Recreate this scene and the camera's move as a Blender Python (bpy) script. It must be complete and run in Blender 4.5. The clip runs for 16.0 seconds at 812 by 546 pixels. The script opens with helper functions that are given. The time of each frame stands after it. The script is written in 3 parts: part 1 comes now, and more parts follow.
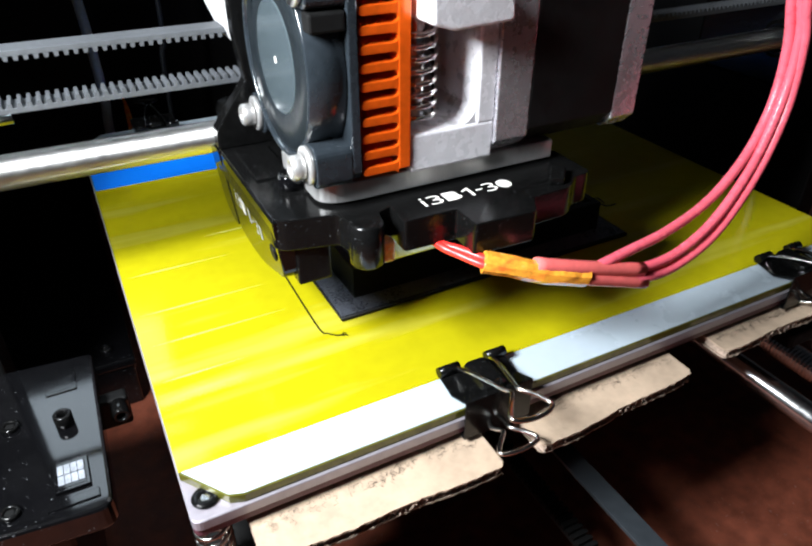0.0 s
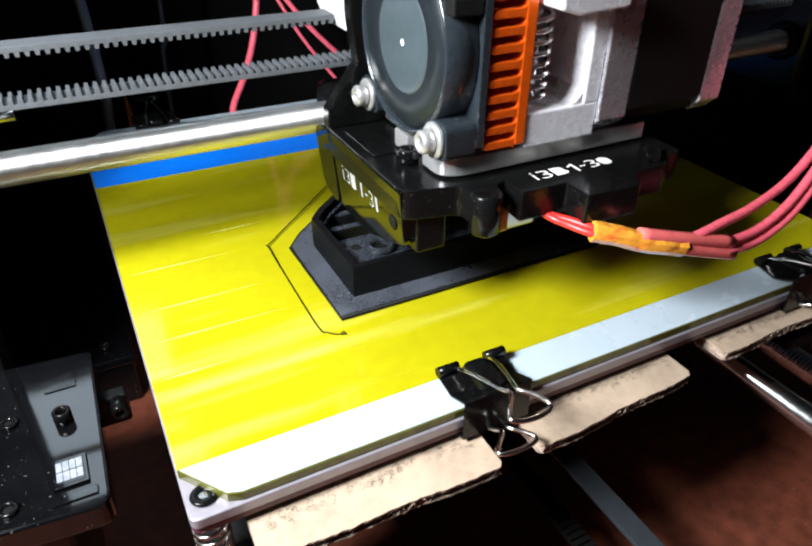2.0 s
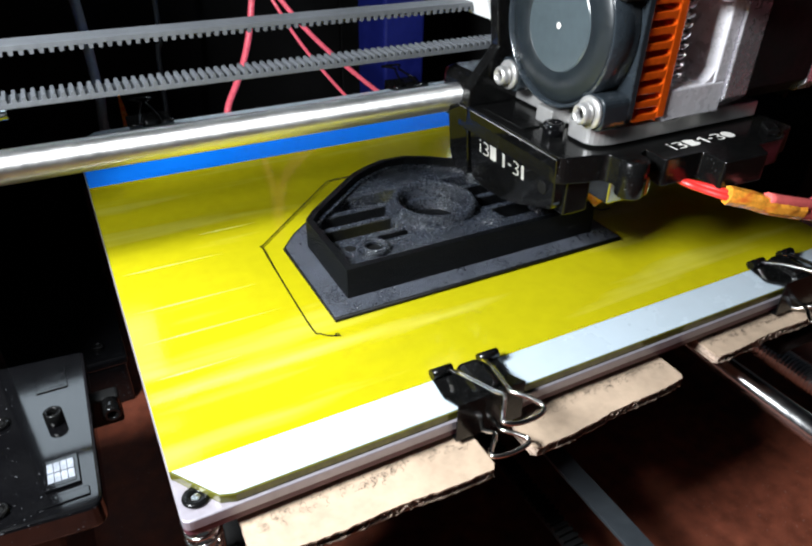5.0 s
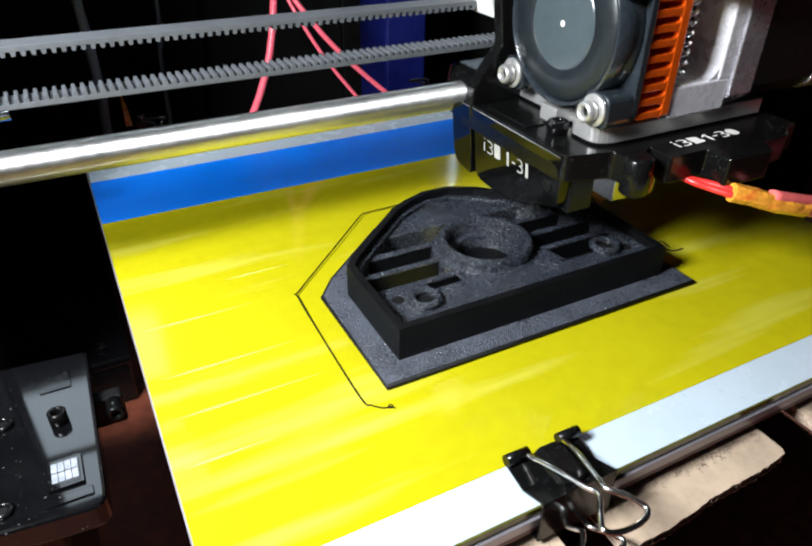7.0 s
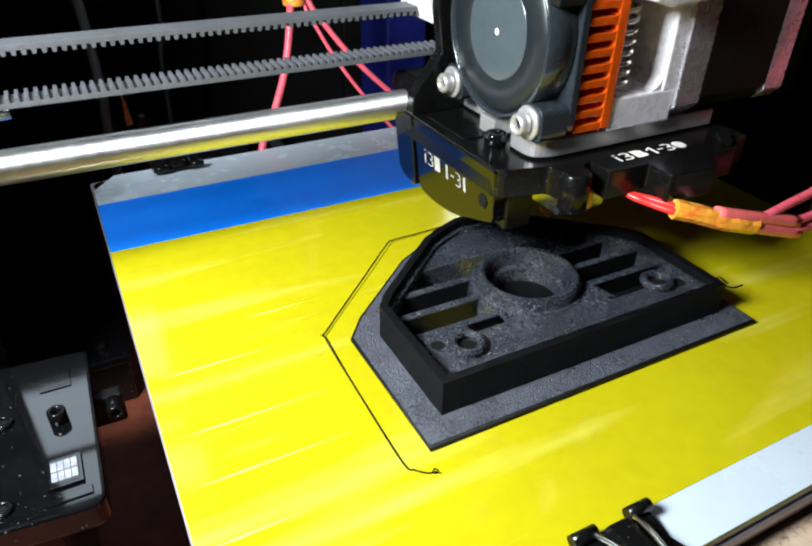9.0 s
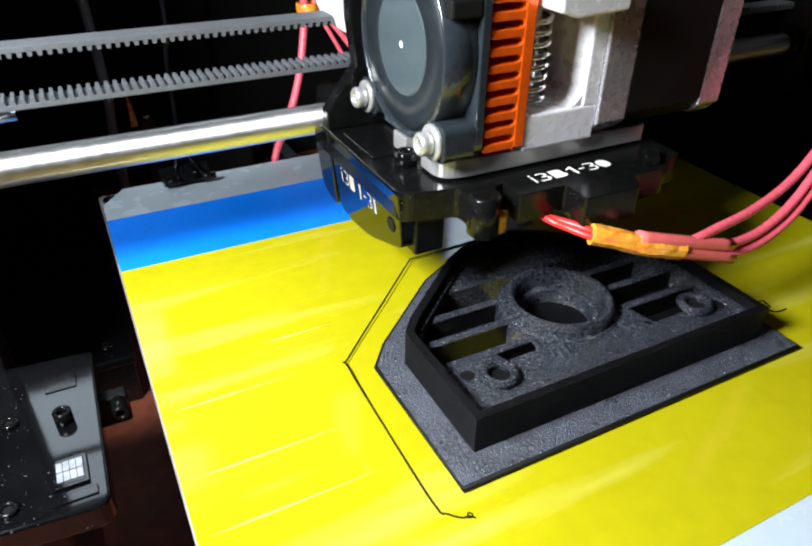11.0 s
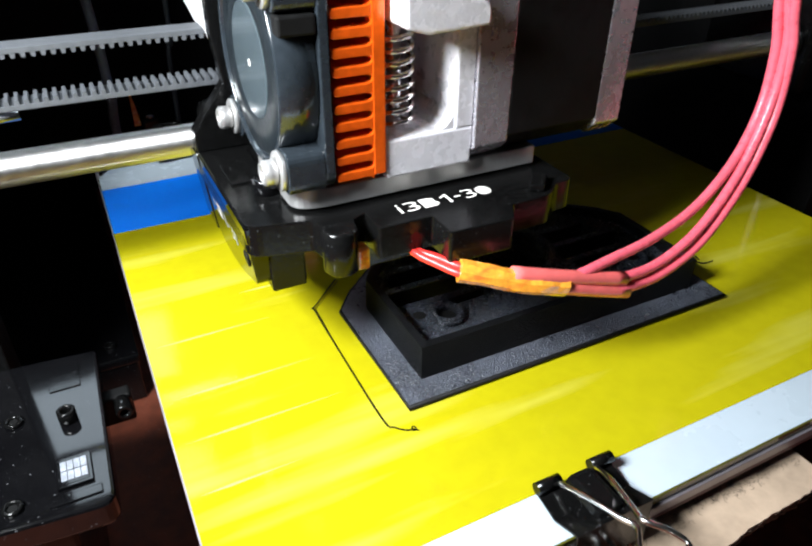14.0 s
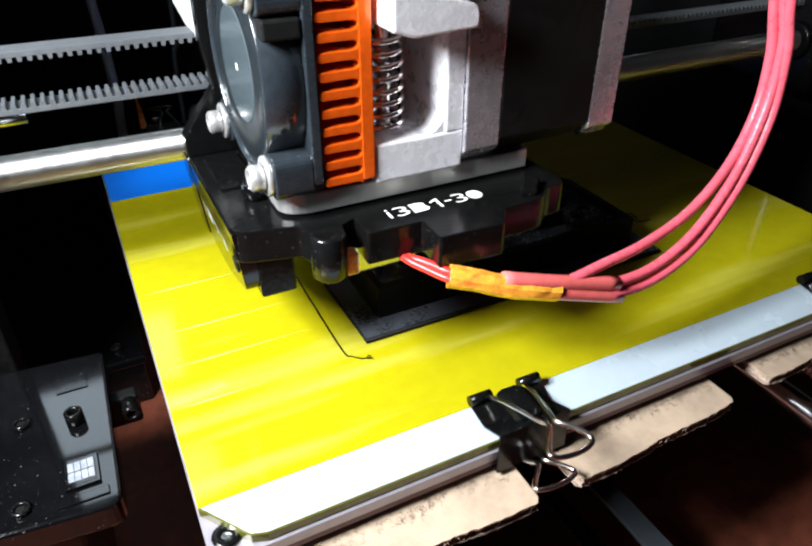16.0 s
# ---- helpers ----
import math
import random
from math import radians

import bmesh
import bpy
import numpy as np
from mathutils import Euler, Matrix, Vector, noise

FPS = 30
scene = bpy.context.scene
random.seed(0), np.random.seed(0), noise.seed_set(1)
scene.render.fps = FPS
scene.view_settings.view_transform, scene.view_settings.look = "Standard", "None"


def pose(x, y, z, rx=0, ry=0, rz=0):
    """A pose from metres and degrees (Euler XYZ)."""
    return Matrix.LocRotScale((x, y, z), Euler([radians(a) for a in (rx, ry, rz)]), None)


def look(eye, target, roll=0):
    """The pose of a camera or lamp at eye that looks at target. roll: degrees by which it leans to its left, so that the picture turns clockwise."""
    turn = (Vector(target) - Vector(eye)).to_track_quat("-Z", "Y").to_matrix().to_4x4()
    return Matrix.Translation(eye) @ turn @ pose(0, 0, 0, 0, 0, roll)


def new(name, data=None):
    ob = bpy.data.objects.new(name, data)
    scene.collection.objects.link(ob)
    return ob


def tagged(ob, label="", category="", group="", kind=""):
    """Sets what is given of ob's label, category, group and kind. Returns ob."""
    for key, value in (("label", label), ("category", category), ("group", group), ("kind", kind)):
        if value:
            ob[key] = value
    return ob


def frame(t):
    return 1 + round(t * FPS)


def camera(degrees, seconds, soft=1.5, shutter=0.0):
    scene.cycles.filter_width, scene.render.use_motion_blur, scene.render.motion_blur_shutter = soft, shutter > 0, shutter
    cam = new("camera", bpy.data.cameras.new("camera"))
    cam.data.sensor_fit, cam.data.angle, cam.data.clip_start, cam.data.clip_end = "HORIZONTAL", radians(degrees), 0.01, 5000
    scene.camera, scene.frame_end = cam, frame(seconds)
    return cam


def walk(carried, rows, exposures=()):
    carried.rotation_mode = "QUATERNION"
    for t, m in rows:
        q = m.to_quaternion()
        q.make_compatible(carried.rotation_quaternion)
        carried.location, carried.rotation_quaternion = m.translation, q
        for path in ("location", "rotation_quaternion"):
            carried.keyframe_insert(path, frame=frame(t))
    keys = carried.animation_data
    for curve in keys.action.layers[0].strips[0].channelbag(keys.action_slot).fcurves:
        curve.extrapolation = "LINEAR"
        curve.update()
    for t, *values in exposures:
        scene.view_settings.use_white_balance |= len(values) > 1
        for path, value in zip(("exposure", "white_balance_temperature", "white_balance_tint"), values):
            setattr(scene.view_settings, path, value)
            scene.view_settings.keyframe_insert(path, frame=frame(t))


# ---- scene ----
cam = camera(62.5, 16.0, soft=2.2)
walk(cam, [
    (0.0, pose(-0.00138, -0.08647, 0.10253, 56.88, -0.09, -27.52)),
    (0.5, pose(-0.00138, -0.08647, 0.10253, 56.99, -0.25, -27.58)),
    (1.0, pose(-0.00138, -0.08647, 0.10253, 56.89, -0.53, -27.57)),
    (1.5, pose(-0.00138, -0.08647, 0.10253, 56.95, -0.55, -27.32)),
    (2.0, pose(-0.00138, -0.08647, 0.10253, 56.84, -0.45, -27.29)),
    (2.5, pose(-0.00138, -0.08647, 0.10253, 56.93, -0.36, -27.37)),
    (3.0, pose(-0.00138, -0.08647, 0.10253, 56.95, -0.34, -27.50)),
    (3.5, pose(-0.00138, -0.08647, 0.10253, 56.96, -0.47, -27.61)),
    (4.0, pose(-0.00138, -0.08647, 0.10253, 56.93, -0.74, -27.52)),
    (6.5, pose(-0.00138, -0.08647, 0.10253, 57.04, -1.04, -27.58)),
    (7.0, pose(-0.00138, -0.08647, 0.10253, 56.92, -0.69, -27.48)),
    (7.5, pose(-0.00138, -0.08647, 0.10253, 56.76, -0.52, -27.38)),
    (8.0, pose(-0.00138, -0.08647, 0.10253, 56.91, -0.52, -27.10)),
    (8.5, pose(-0.00138, -0.08647, 0.10253, 56.90, -0.60, -27.16)),
    (9.0, pose(-0.00138, -0.08647, 0.10253, 56.90, -0.81, -27.40)),
    (11.5, pose(-0.00138, -0.08647, 0.10253, 56.96, -0.53, -27.05)),
    (12.0, pose(-0.00138, -0.08647, 0.10253, 56.92, -0.49, -27.08)),
    (12.5, pose(-0.00138, -0.08647, 0.10253, 56.92, -0.48, -27.21)),
    (13.0, pose(-0.00138, -0.08647, 0.10253, 56.95, -0.28, -27.25)),
    (13.5, pose(-0.00138, -0.08647, 0.10253, 56.96, -0.45, -27.16)),
    (14.0, pose(-0.00138, -0.08647, 0.10253, 56.86, -0.38, -26.93)),
    (14.5, pose(-0.00138, -0.08647, 0.10253, 56.83, -0.30, -26.87)),
    (15.0, pose(-0.00138, -0.08647, 0.10253, 56.83, -0.10, -26.81)),
    (15.5, pose(-0.00138, -0.08647, 0.10253, 56.83, 0.00, -26.54)),
    (16.0, pose(-0.00138, -0.08647, 0.10253, 56.96, 0.00, -26.61)),
])
# seconds and millimetres: the head's travel to the side, and the bed's to the front
HEAD = [(0.00, -0.0), (0.50, 6.7), (1.00, 13.5), (1.50, 20.5), (2.00, 27.7), (2.50, 34.7), (3.00, 41.7), (3.50, 48.9), (4.00, 55.9), (5.06, 71.0), (6.50, 70.6), (7.00, 71.5), (7.50, 68.2), (8.00, 63.0), (8.50, 57.7), (9.00, 52.5), (9.50, 47.2), (10.00, 41.2), (10.50, 34.5), (11.00, 27.0), (11.50, 20.2), (12.00, 14.0), (12.50, 8.2), (13.00, 3.3), (13.50, -1.6), (14.00, -6.5), (14.50, -10.8), (15.00, -10.5), (15.50, -10.5), (16.00, -10.0)]
BED = [(0.00, 0.0), (4.00, 0.0), (5.06, 0.0), (6.50, -20.3), (7.00, -27.9), (7.50, -33.3), (8.00, -38.2), (8.50, -42.9), (9.00, -47.6), (9.50, -52.3), (10.00, -56.8), (10.50, -59.2), (11.00, -58.6), (11.50, -56.1), (12.00, -53.4), (12.50, -49.0), (13.00, -44.4), (13.50, -39.7), (14.00, -35.3), (14.50, -30.3), (15.00, -23.5), (15.50, -16.0), (16.00, -9.6)]

# ---- light ----
world = bpy.data.worlds.new("room_dim")
world.use_nodes = True
world.node_tree.nodes["Background"].inputs[0].default_value = (0.5, 0.6, 0.7, 1)
world.node_tree.nodes["Background"].inputs[1].default_value = 0.01
scene.world = world
scene.view_settings.exposure = 0.0


def area_lamp(name, eye, target, size, watts, colour, size_y=None):
    data = bpy.data.lights.new(name, "AREA")
    data.energy, data.color, data.size = watts, colour, size
    if size_y:
        data.shape, data.size_y = "RECTANGLE", size_y
    lamp = new(name, data)
    lamp.matrix_world = look(eye, target)
    return lamp


# two windows behind the printer, the work lamp beside the bed and an added dim overhead fill
area_lamp("window_light", (-0.055, 0.72, 0.595), (0.0, 0.05, 0.0), 0.21, 0.85, (0.74, 0.88, 1.0), 0.28)
area_lamp("work_lamp", (-0.108, -0.012, 0.166), (0.06, 0.015, 0.02), 0.06, 1.8, (0.91, 0.96, 1.0))
area_lamp("window_light", (0.61, 0.74, 0.43), (0.08, 0.05, 0.0), 0.17, 0.78, (0.70, 0.85, 1.0), 0.19)
area_lamp("overhead_fill", (0.0, 0.1, 1.25), (0.0, 0.1, 0.0), 0.9, 0.10, (0.90, 0.95, 1.0), 0.5)

# ---- materials ----


def material(name, colour, rough=0.5, metal=0.0, vary=0.15, scale=60.0, bump=0.0, bump_scale=400.0, coat=0.0, spec=0.5, dust_glint=0.0, dust_glint_from=0.70, dust_glint_scale=1500.0):
    """Colour varied at two scales, uneven gloss, fine relief, and pale flecks of dirt, or of painted sparkle on prints.
    """
    m = bpy.data.materials.new(name)
    m.use_nodes = True
    nodes, links = m.node_tree.nodes, m.node_tree.links
    bsdf = nodes["Principled BSDF"]
    coord = nodes.new("ShaderNodeTexCoord")
    big, fine = nodes.new("ShaderNodeTexNoise"), nodes.new("ShaderNodeTexNoise")
    for n, s, d in ((big, scale, 4), (fine, scale * 9, 5)):
        n.inputs["Scale"].default_value, n.inputs["Detail"].default_value = s, d
        links.new(coord.outputs["Object"], n.inputs["Vector"])
    both = nodes.new("ShaderNodeMath")
    both.operation = "ADD"
    links.new(big.outputs[0], both.inputs[0])
    links.new(fine.outputs[0], both.inputs[1])
    span = nodes.new("ShaderNodeMapRange")
    span.inputs[1].default_value, span.inputs[2].default_value = 0.7, 1.3
    span.inputs[3].default_value, span.inputs[4].default_value = 1 - vary, 1 + vary
    links.new(both.outputs[0], span.inputs[0])
    mix = nodes.new("ShaderNodeMix")
    mix.data_type, mix.blend_type = "RGBA", "MULTIPLY"
    mix.inputs[0].default_value = 1.0
    mix.inputs[6].default_value = (*colour, 1)
    links.new(span.outputs[0], mix.inputs[7])
    last = mix.outputs[2]
    if dust_glint:
        speck = nodes.new("ShaderNodeTexNoise")
        speck.inputs["Scale"].default_value, speck.inputs["Detail"].default_value = dust_glint_scale, 2
        links.new(coord.outputs["Object"], speck.inputs["Vector"])
        cut = nodes.new("ShaderNodeMapRange")
        cut.inputs[1].default_value, cut.inputs[2].default_value, cut.inputs[4].default_value = dust_glint_from, dust_glint_from + 0.06, dust_glint
        links.new(speck.outputs[0], cut.inputs[0])
        over = nodes.new("ShaderNodeMix")
        over.data_type = "RGBA"
        over.inputs[7].default_value = (0.43, 0.45, 0.48, 1)
        links.new(cut.outputs[0], over.inputs[0])
        links.new(last, over.inputs[6])
        last = over.outputs[2]
    links.new(last, bsdf.inputs["Base Color"])
    gloss = nodes.new("ShaderNodeMapRange")
    gloss.inputs[1].default_value, gloss.inputs[2].default_value = 0.7, 1.3
    gloss.inputs[3].default_value, gloss.inputs[4].default_value = max(0.02, rough * 0.8), min(1.0, rough * 1.25)
    links.new(both.outputs[0], gloss.inputs[0])
    links.new(gloss.outputs[0], bsdf.inputs["Roughness"])
    bsdf.inputs["Metallic"].default_value = metal
    bsdf.inputs["Specular IOR Level"].default_value = spec
    bsdf.inputs["Coat Weight"].default_value = coat
    bsdf.inputs["Coat Roughness"].default_value = 0.06
    if bump:
        grain = nodes.new("ShaderNodeTexNoise")
        grain.inputs["Scale"].default_value, grain.inputs["Detail"].default_value = bump_scale, 4
        links.new(coord.outputs["Object"], grain.inputs["Vector"])
        relief = nodes.new("ShaderNodeBump")
        relief.inputs["Strength"].default_value, relief.inputs["Distance"].default_value = bump, 0.0005
        links.new(grain.outputs[0], relief.inputs["Height"])
        links.new(relief.outputs[0], bsdf.inputs["Normal"])
    return m


def layered(name, colour, rough, glints, gloss):
    """Printed plastic: fine level layers on the flanks, a grainy top, and sparkle painted as pale flecks."""
    m = material(name, colour, rough, spec=gloss, vary=0.5, scale=110, bump=1.0, bump_scale=2600, dust_glint=glints, dust_glint_from=0.56, dust_glint_scale=3200.0)
    nodes, links = m.node_tree.nodes, m.node_tree.links
    coord = nodes.new("ShaderNodeTexCoord")
    add = nodes.new("ShaderNodeTexWave")
    add.bands_direction = "Z"
    add.inputs["Scale"].default_value, add.inputs["Distortion"].default_value = 700.0, 0.3
    links.new(coord.outputs["Object"], add.inputs["Vector"])
    old = next(n for n in nodes if n.bl_idname == "ShaderNodeBump")
    relief = nodes.new("ShaderNodeBump")
    nodes["Principled BSDF"].inputs["IOR"].default_value = 1.5
    relief.inputs["Strength"].default_value, relief.inputs["Distance"].default_value = 1.0, 0.0003
    links.new(add.outputs[1], relief.inputs["Height"])
    links.new(old.outputs[0], relief.inputs["Normal"])
    links.new(relief.outputs[0], nodes["Principled BSDF"].inputs["Normal"])
    return m


GLOSS = material("glossy_black_plastic", (0.003, 0.003, 0.003), 0.07, vary=0.2, dust_glint=0.12)
BLACK = material("moulded_black_plastic", (0.004, 0.004, 0.004), 0.18, spec=0.28, vary=0.3, bump=0.12, bump_scale=900, dust_glint=0.18, dust_glint_from=0.69, dust_glint_scale=2000.0)
ACRYLIC = material("black_acrylic", (0.003, 0.003, 0.0035), 0.07, vary=0.2, dust_glint=0.35)
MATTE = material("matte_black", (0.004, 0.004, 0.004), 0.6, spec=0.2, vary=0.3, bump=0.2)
FANGREY = material("fan_plastic", (0.021, 0.027, 0.033), 0.15, spec=0.9, vary=0.2, bump=0.08, dust_glint=0.12)
HUB = material("fan_hub_film", (0.056, 0.073, 0.082), 0.16, vary=0.08)
ORANGE = material("anodised_orange", (0.92, 0.125, 0.008), 0.20, metal=0.3, vary=0.2, bump=0.06, coat=0.4)
CAST = material("cast_aluminium", (0.88, 0.86, 0.90), 0.28, metal=0.18, vary=0.1, scale=40, bump=0.15, bump_scale=700)
MOTORCAP = material("motor_end_cap", (0.72, 0.70, 0.74), 0.26, metal=0.8, vary=0.1, bump=0.1)
STEEL = material("brushed_steel", (0.72, 0.72, 0.72), 0.22, metal=1.0, vary=0.1, bump=0.06)
SATIN = material("satin_nickel", (0.60, 0.59, 0.58), 0.34, metal=0.7, vary=0.08, bump=0.06)
FANDARK = material("fan_rotor", (0.010, 0.014, 0.017), 0.34, vary=0.2)
ROD = material("polished_rod", (0.90, 0.89, 0.87), 0.50, metal=1.0, vary=0.06, bump=0.03)
WIRESTEEL = material("nickel_wire", (0.75, 0.73, 0.70), 0.18, metal=1.0, vary=0.08)
KAPTON = material("kapton_film", (0.45, 0.40, 0.006), 0.09, vary=0.06, scale=25, bump=0.012, bump_scale=60, spec=0.2)


def streaks(m, bands):
    """Drawn-out streaks and scratches of other tints over a material's colour."""
    nodes, links = m.node_tree.nodes, m.node_tree.links
    bsdf = nodes["Principled BSDF"]
    last = bsdf.inputs["Base Color"].links[0].from_socket
    coord = nodes.new("ShaderNodeTexCoord")
    for stretch, low, high, most, tint in bands:
        turn = nodes.new("ShaderNodeMapping")
        turn.inputs["Rotation"].default_value = (0, 0, math.radians(3))
        turn.inputs["Scale"].default_value = stretch
        streak, cut, over = nodes.new("ShaderNodeTexNoise"), nodes.new("ShaderNodeMapRange"), nodes.new("ShaderNodeMix")
        streak.inputs["Scale"].default_value, streak.inputs["Detail"].default_value = 1.0, 3
        cut.inputs[1].default_value, cut.inputs[2].default_value, cut.inputs[4].default_value = low, high, most
        over.data_type = "RGBA"
        over.inputs[7].default_value = (*tint, 1)
        links.new(coord.outputs["Object"], turn.inputs["Vector"])
        links.new(turn.outputs[0], streak.inputs["Vector"])
        links.new(streak.outputs[0], cut.inputs[0])
        links.new(cut.outputs[0], over.inputs[0])
        links.new(last, over.inputs[6])
        last = over.outputs[2]
    links.new(last, bsdf.inputs["Base Color"])


streaks(KAPTON, (((10, 95, 1), 0.54, 0.76, 0.34, (0.80, 0.77, 0.22)), ((120, 320, 1), 0.755, 0.80, 0.55, (0.55, 0.30, 0.01))))
# raised film seams, coloured paler for the light they reflect
SEAM_GLINT = material("raised_film_glint", (0.58, 0.55, 0.12), 0.26, vary=0.2, scale=90, bump=0.3, bump_scale=300)
TAPE = material("blue_masking_tape", (0.002, 0.22, 1.0), 0.42, spec=0.15, vary=0.10, scale=30, bump=0.25, bump_scale=900)
GLASS = material("bare_glass_on_aluminium", (0.51, 0.60, 0.67), 0.25, vary=0.04, scale=20)
GLASSEDGE = material("glass_edge", (0.10, 0.098, 0.016), 0.10, vary=0.4, scale=50)
ALU = material("aluminium_plate", (0.36, 0.33, 0.37), 0.36, metal=0.35, vary=0.10, bump=0.1)
PCB = material("purple_board", (0.10, 0.030, 0.045), 0.45, vary=0.2)
CARD = material("cardboard", (0.50, 0.375, 0.27), 0.85, vary=0.16, scale=40, bump=0.3, bump_scale=500)
TORN = material("torn_cardboard", (0.36, 0.27, 0.21), 0.9, vary=0.5, scale=150, bump=0.5, bump_scale=900)
RED = material("red_silicone", (0.90, 0.13, 0.18), 0.28, vary=0.12, bump=0.25, bump_scale=1600)
HOTWIRE = material("deep_red_silicone", (0.85, 0.035, 0.03), 0.30, vary=0.12, bump=0.06)
SLEEVE = material("red_heat_shrink", (0.92, 0.17, 0.16), 0.16, vary=0.12, bump=0.05, coat=0.4)
AMBER = material("amber_tape", (1.0, 0.40, 0.045), 0.08, vary=0.3, scale=120, bump=0.12, bump_scale=200, coat=1.0)
streaks(AMBER, (((120, 400, 400), 0.48, 0.62, 0.7, (0.90, 0.14, 0.03)), ((150, 300, 300), 0.56, 0.66, 0.8, (1.0, 0.72, 0.25))))
rod_nodes, rod_links = ROD.node_tree.nodes, ROD.node_tree.links
turned = rod_nodes.new("ShaderNodeTangent")
turned.direction_type, turned.axis = "RADIAL", "X"
rod_links.new(turned.outputs[0], rod_nodes["Principled BSDF"].inputs["Tangent"])
rod_nodes["Principled BSDF"].inputs["Anisotropic"].default_value = 0.85
rod_nodes["Principled BSDF"].inputs["Anisotropic Rotation"].default_value = 0.25
BELT = material("grey_rubber", (0.088, 0.094, 0.103), 0.55, vary=0.15, bump=0.1)
# one black plastic: dark for shaded flanks, paler blue-grey for lit tops and brim
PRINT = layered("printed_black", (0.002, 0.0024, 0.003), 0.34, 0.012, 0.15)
PRINT_LIT = layered("printed_black_lit", (0.013, 0.017, 0.027), 0.25, 0.20, 1.0)
BRIM_LIT = layered("printed_brim_lit", (0.044, 0.051, 0.070), 0.30, 0.30, 1.0)
WHITE = material("white_plastic", (0.75, 0.75, 0.75), 0.4, vary=0.05)
PANE = material("pale_pane", (0.28, 0.30, 0.34), 0.25, vary=0.35, scale=400)
# the white ink darkened for the carriage's shaded side
INK_SHADED = material("white_ink_shaded", (0.40, 0.39, 0.36), 0.6, vary=0.3, scale=300)
INK = material("white_ink", (0.85, 0.83, 0.78), 0.6, vary=0.05)
BLUE = material("blue_plastic", (0.006, 0.010, 0.11), 0.4, vary=0.2)
WOOD = material("stained_table", (0.165, 0.043, 0.022), 0.62, spec=0.3, vary=0.45, scale=22, bump=0.3, bump_scale=300, dust_glint=0.5)
WALL = material("painted_wall", (0.42, 0.46, 0.50), 0.8, vary=0.08, scale=3)
BEDBELT = material("dark_rubber", (0.028, 0.034, 0.040), 0.5, vary=0.15)
CABLE = material("grey_cable", (0.22, 0.24, 0.27), 0.45, vary=0.15)

# ---- shapes, in millimetres ----


def finish(bm, bevel=0.0, segments=2):
    if bevel:
        bmesh.ops.remove_doubles(bm, verts=bm.verts, dist=0.001)
        sharp = [e for e in bm.edges if len(e.link_faces) == 2 and e.calc_face_angle(0) > 0.6]
        bmesh.ops.bevel(bm, geom=sharp, offset=bevel, segments=segments, profile=0.5, affect="EDGES", clamp_overlap=True)
    return bm


def box(x0, x1, y0, y1, z0, z1, bevel=0.4, bm=None):
    own = bmesh.new()
    bmesh.ops.create_cube(own, size=1.0, matrix=Matrix.Translation(((x0 + x1) / 2, (y0 + y1) / 2, (z0 + z1) / 2)) @ Matrix.Diagonal((x1 - x0, y1 - y0, z1 - z0, 1)))
    finish(own, bevel)
    return merge(bm, own)


def merge(bm, own):
    if bm is None:
        return own
    table = {v: bm.verts.new(v.co) for v in own.verts}
    for f in own.faces:
        try:
            g = bm.faces.new([table[v] for v in f.verts])
            g.smooth = f.smooth
        except ValueError:
            pass
    own.free()
    return bm


def prism(outline, low, high, axis="z", bevel=0.4, bm=None):
    """A plate of that outline. axis z: outline in x, y; axis x: outline in y, z; axis y: outline in x, z."""
    place = {"z": lambda u, v, w: (u, v, w), "x": lambda u, v, w: (w, u, v), "y": lambda u, v, w: (u, w, v)}[axis]
    own = bmesh.new()
    a = [own.verts.new(place(u, v, low)) for u, v in outline]
    b = [own.verts.new(place(u, v, high)) for u, v in outline]
    own.faces.new(a[::-1])
    own.faces.new(b)
    for i in range(len(a)):
        j = (i + 1) % len(a)
        own.faces.new((a[i], a[j], b[j], b[i]))
    bmesh.ops.recalc_face_normals(own, faces=own.faces)
    finish(own, bevel)
    return merge(bm, own)


def round_outline(points, radii, n=5):
    """The outline with its corners rounded."""
    out = []
    for i, (p, r) in enumerate(zip(points, radii)):
        p, a, b = Vector(p), Vector(points[i - 1]), Vector(points[(i + 1) % len(points)])
        if not r:
            out.append(tuple(p))
            continue
        u, v = (a - p), (b - p)
        ru, rv = min(r, u.length * 0.48), min(r, v.length * 0.48)
        s, e = p + u.normalized() * ru, p + v.normalized() * rv
        for k in range(n + 1):
            t = k / n
            out.append(tuple(s * (1 - t) ** 2 + p * 2 * t * (1 - t) + e * t * t))
    return out


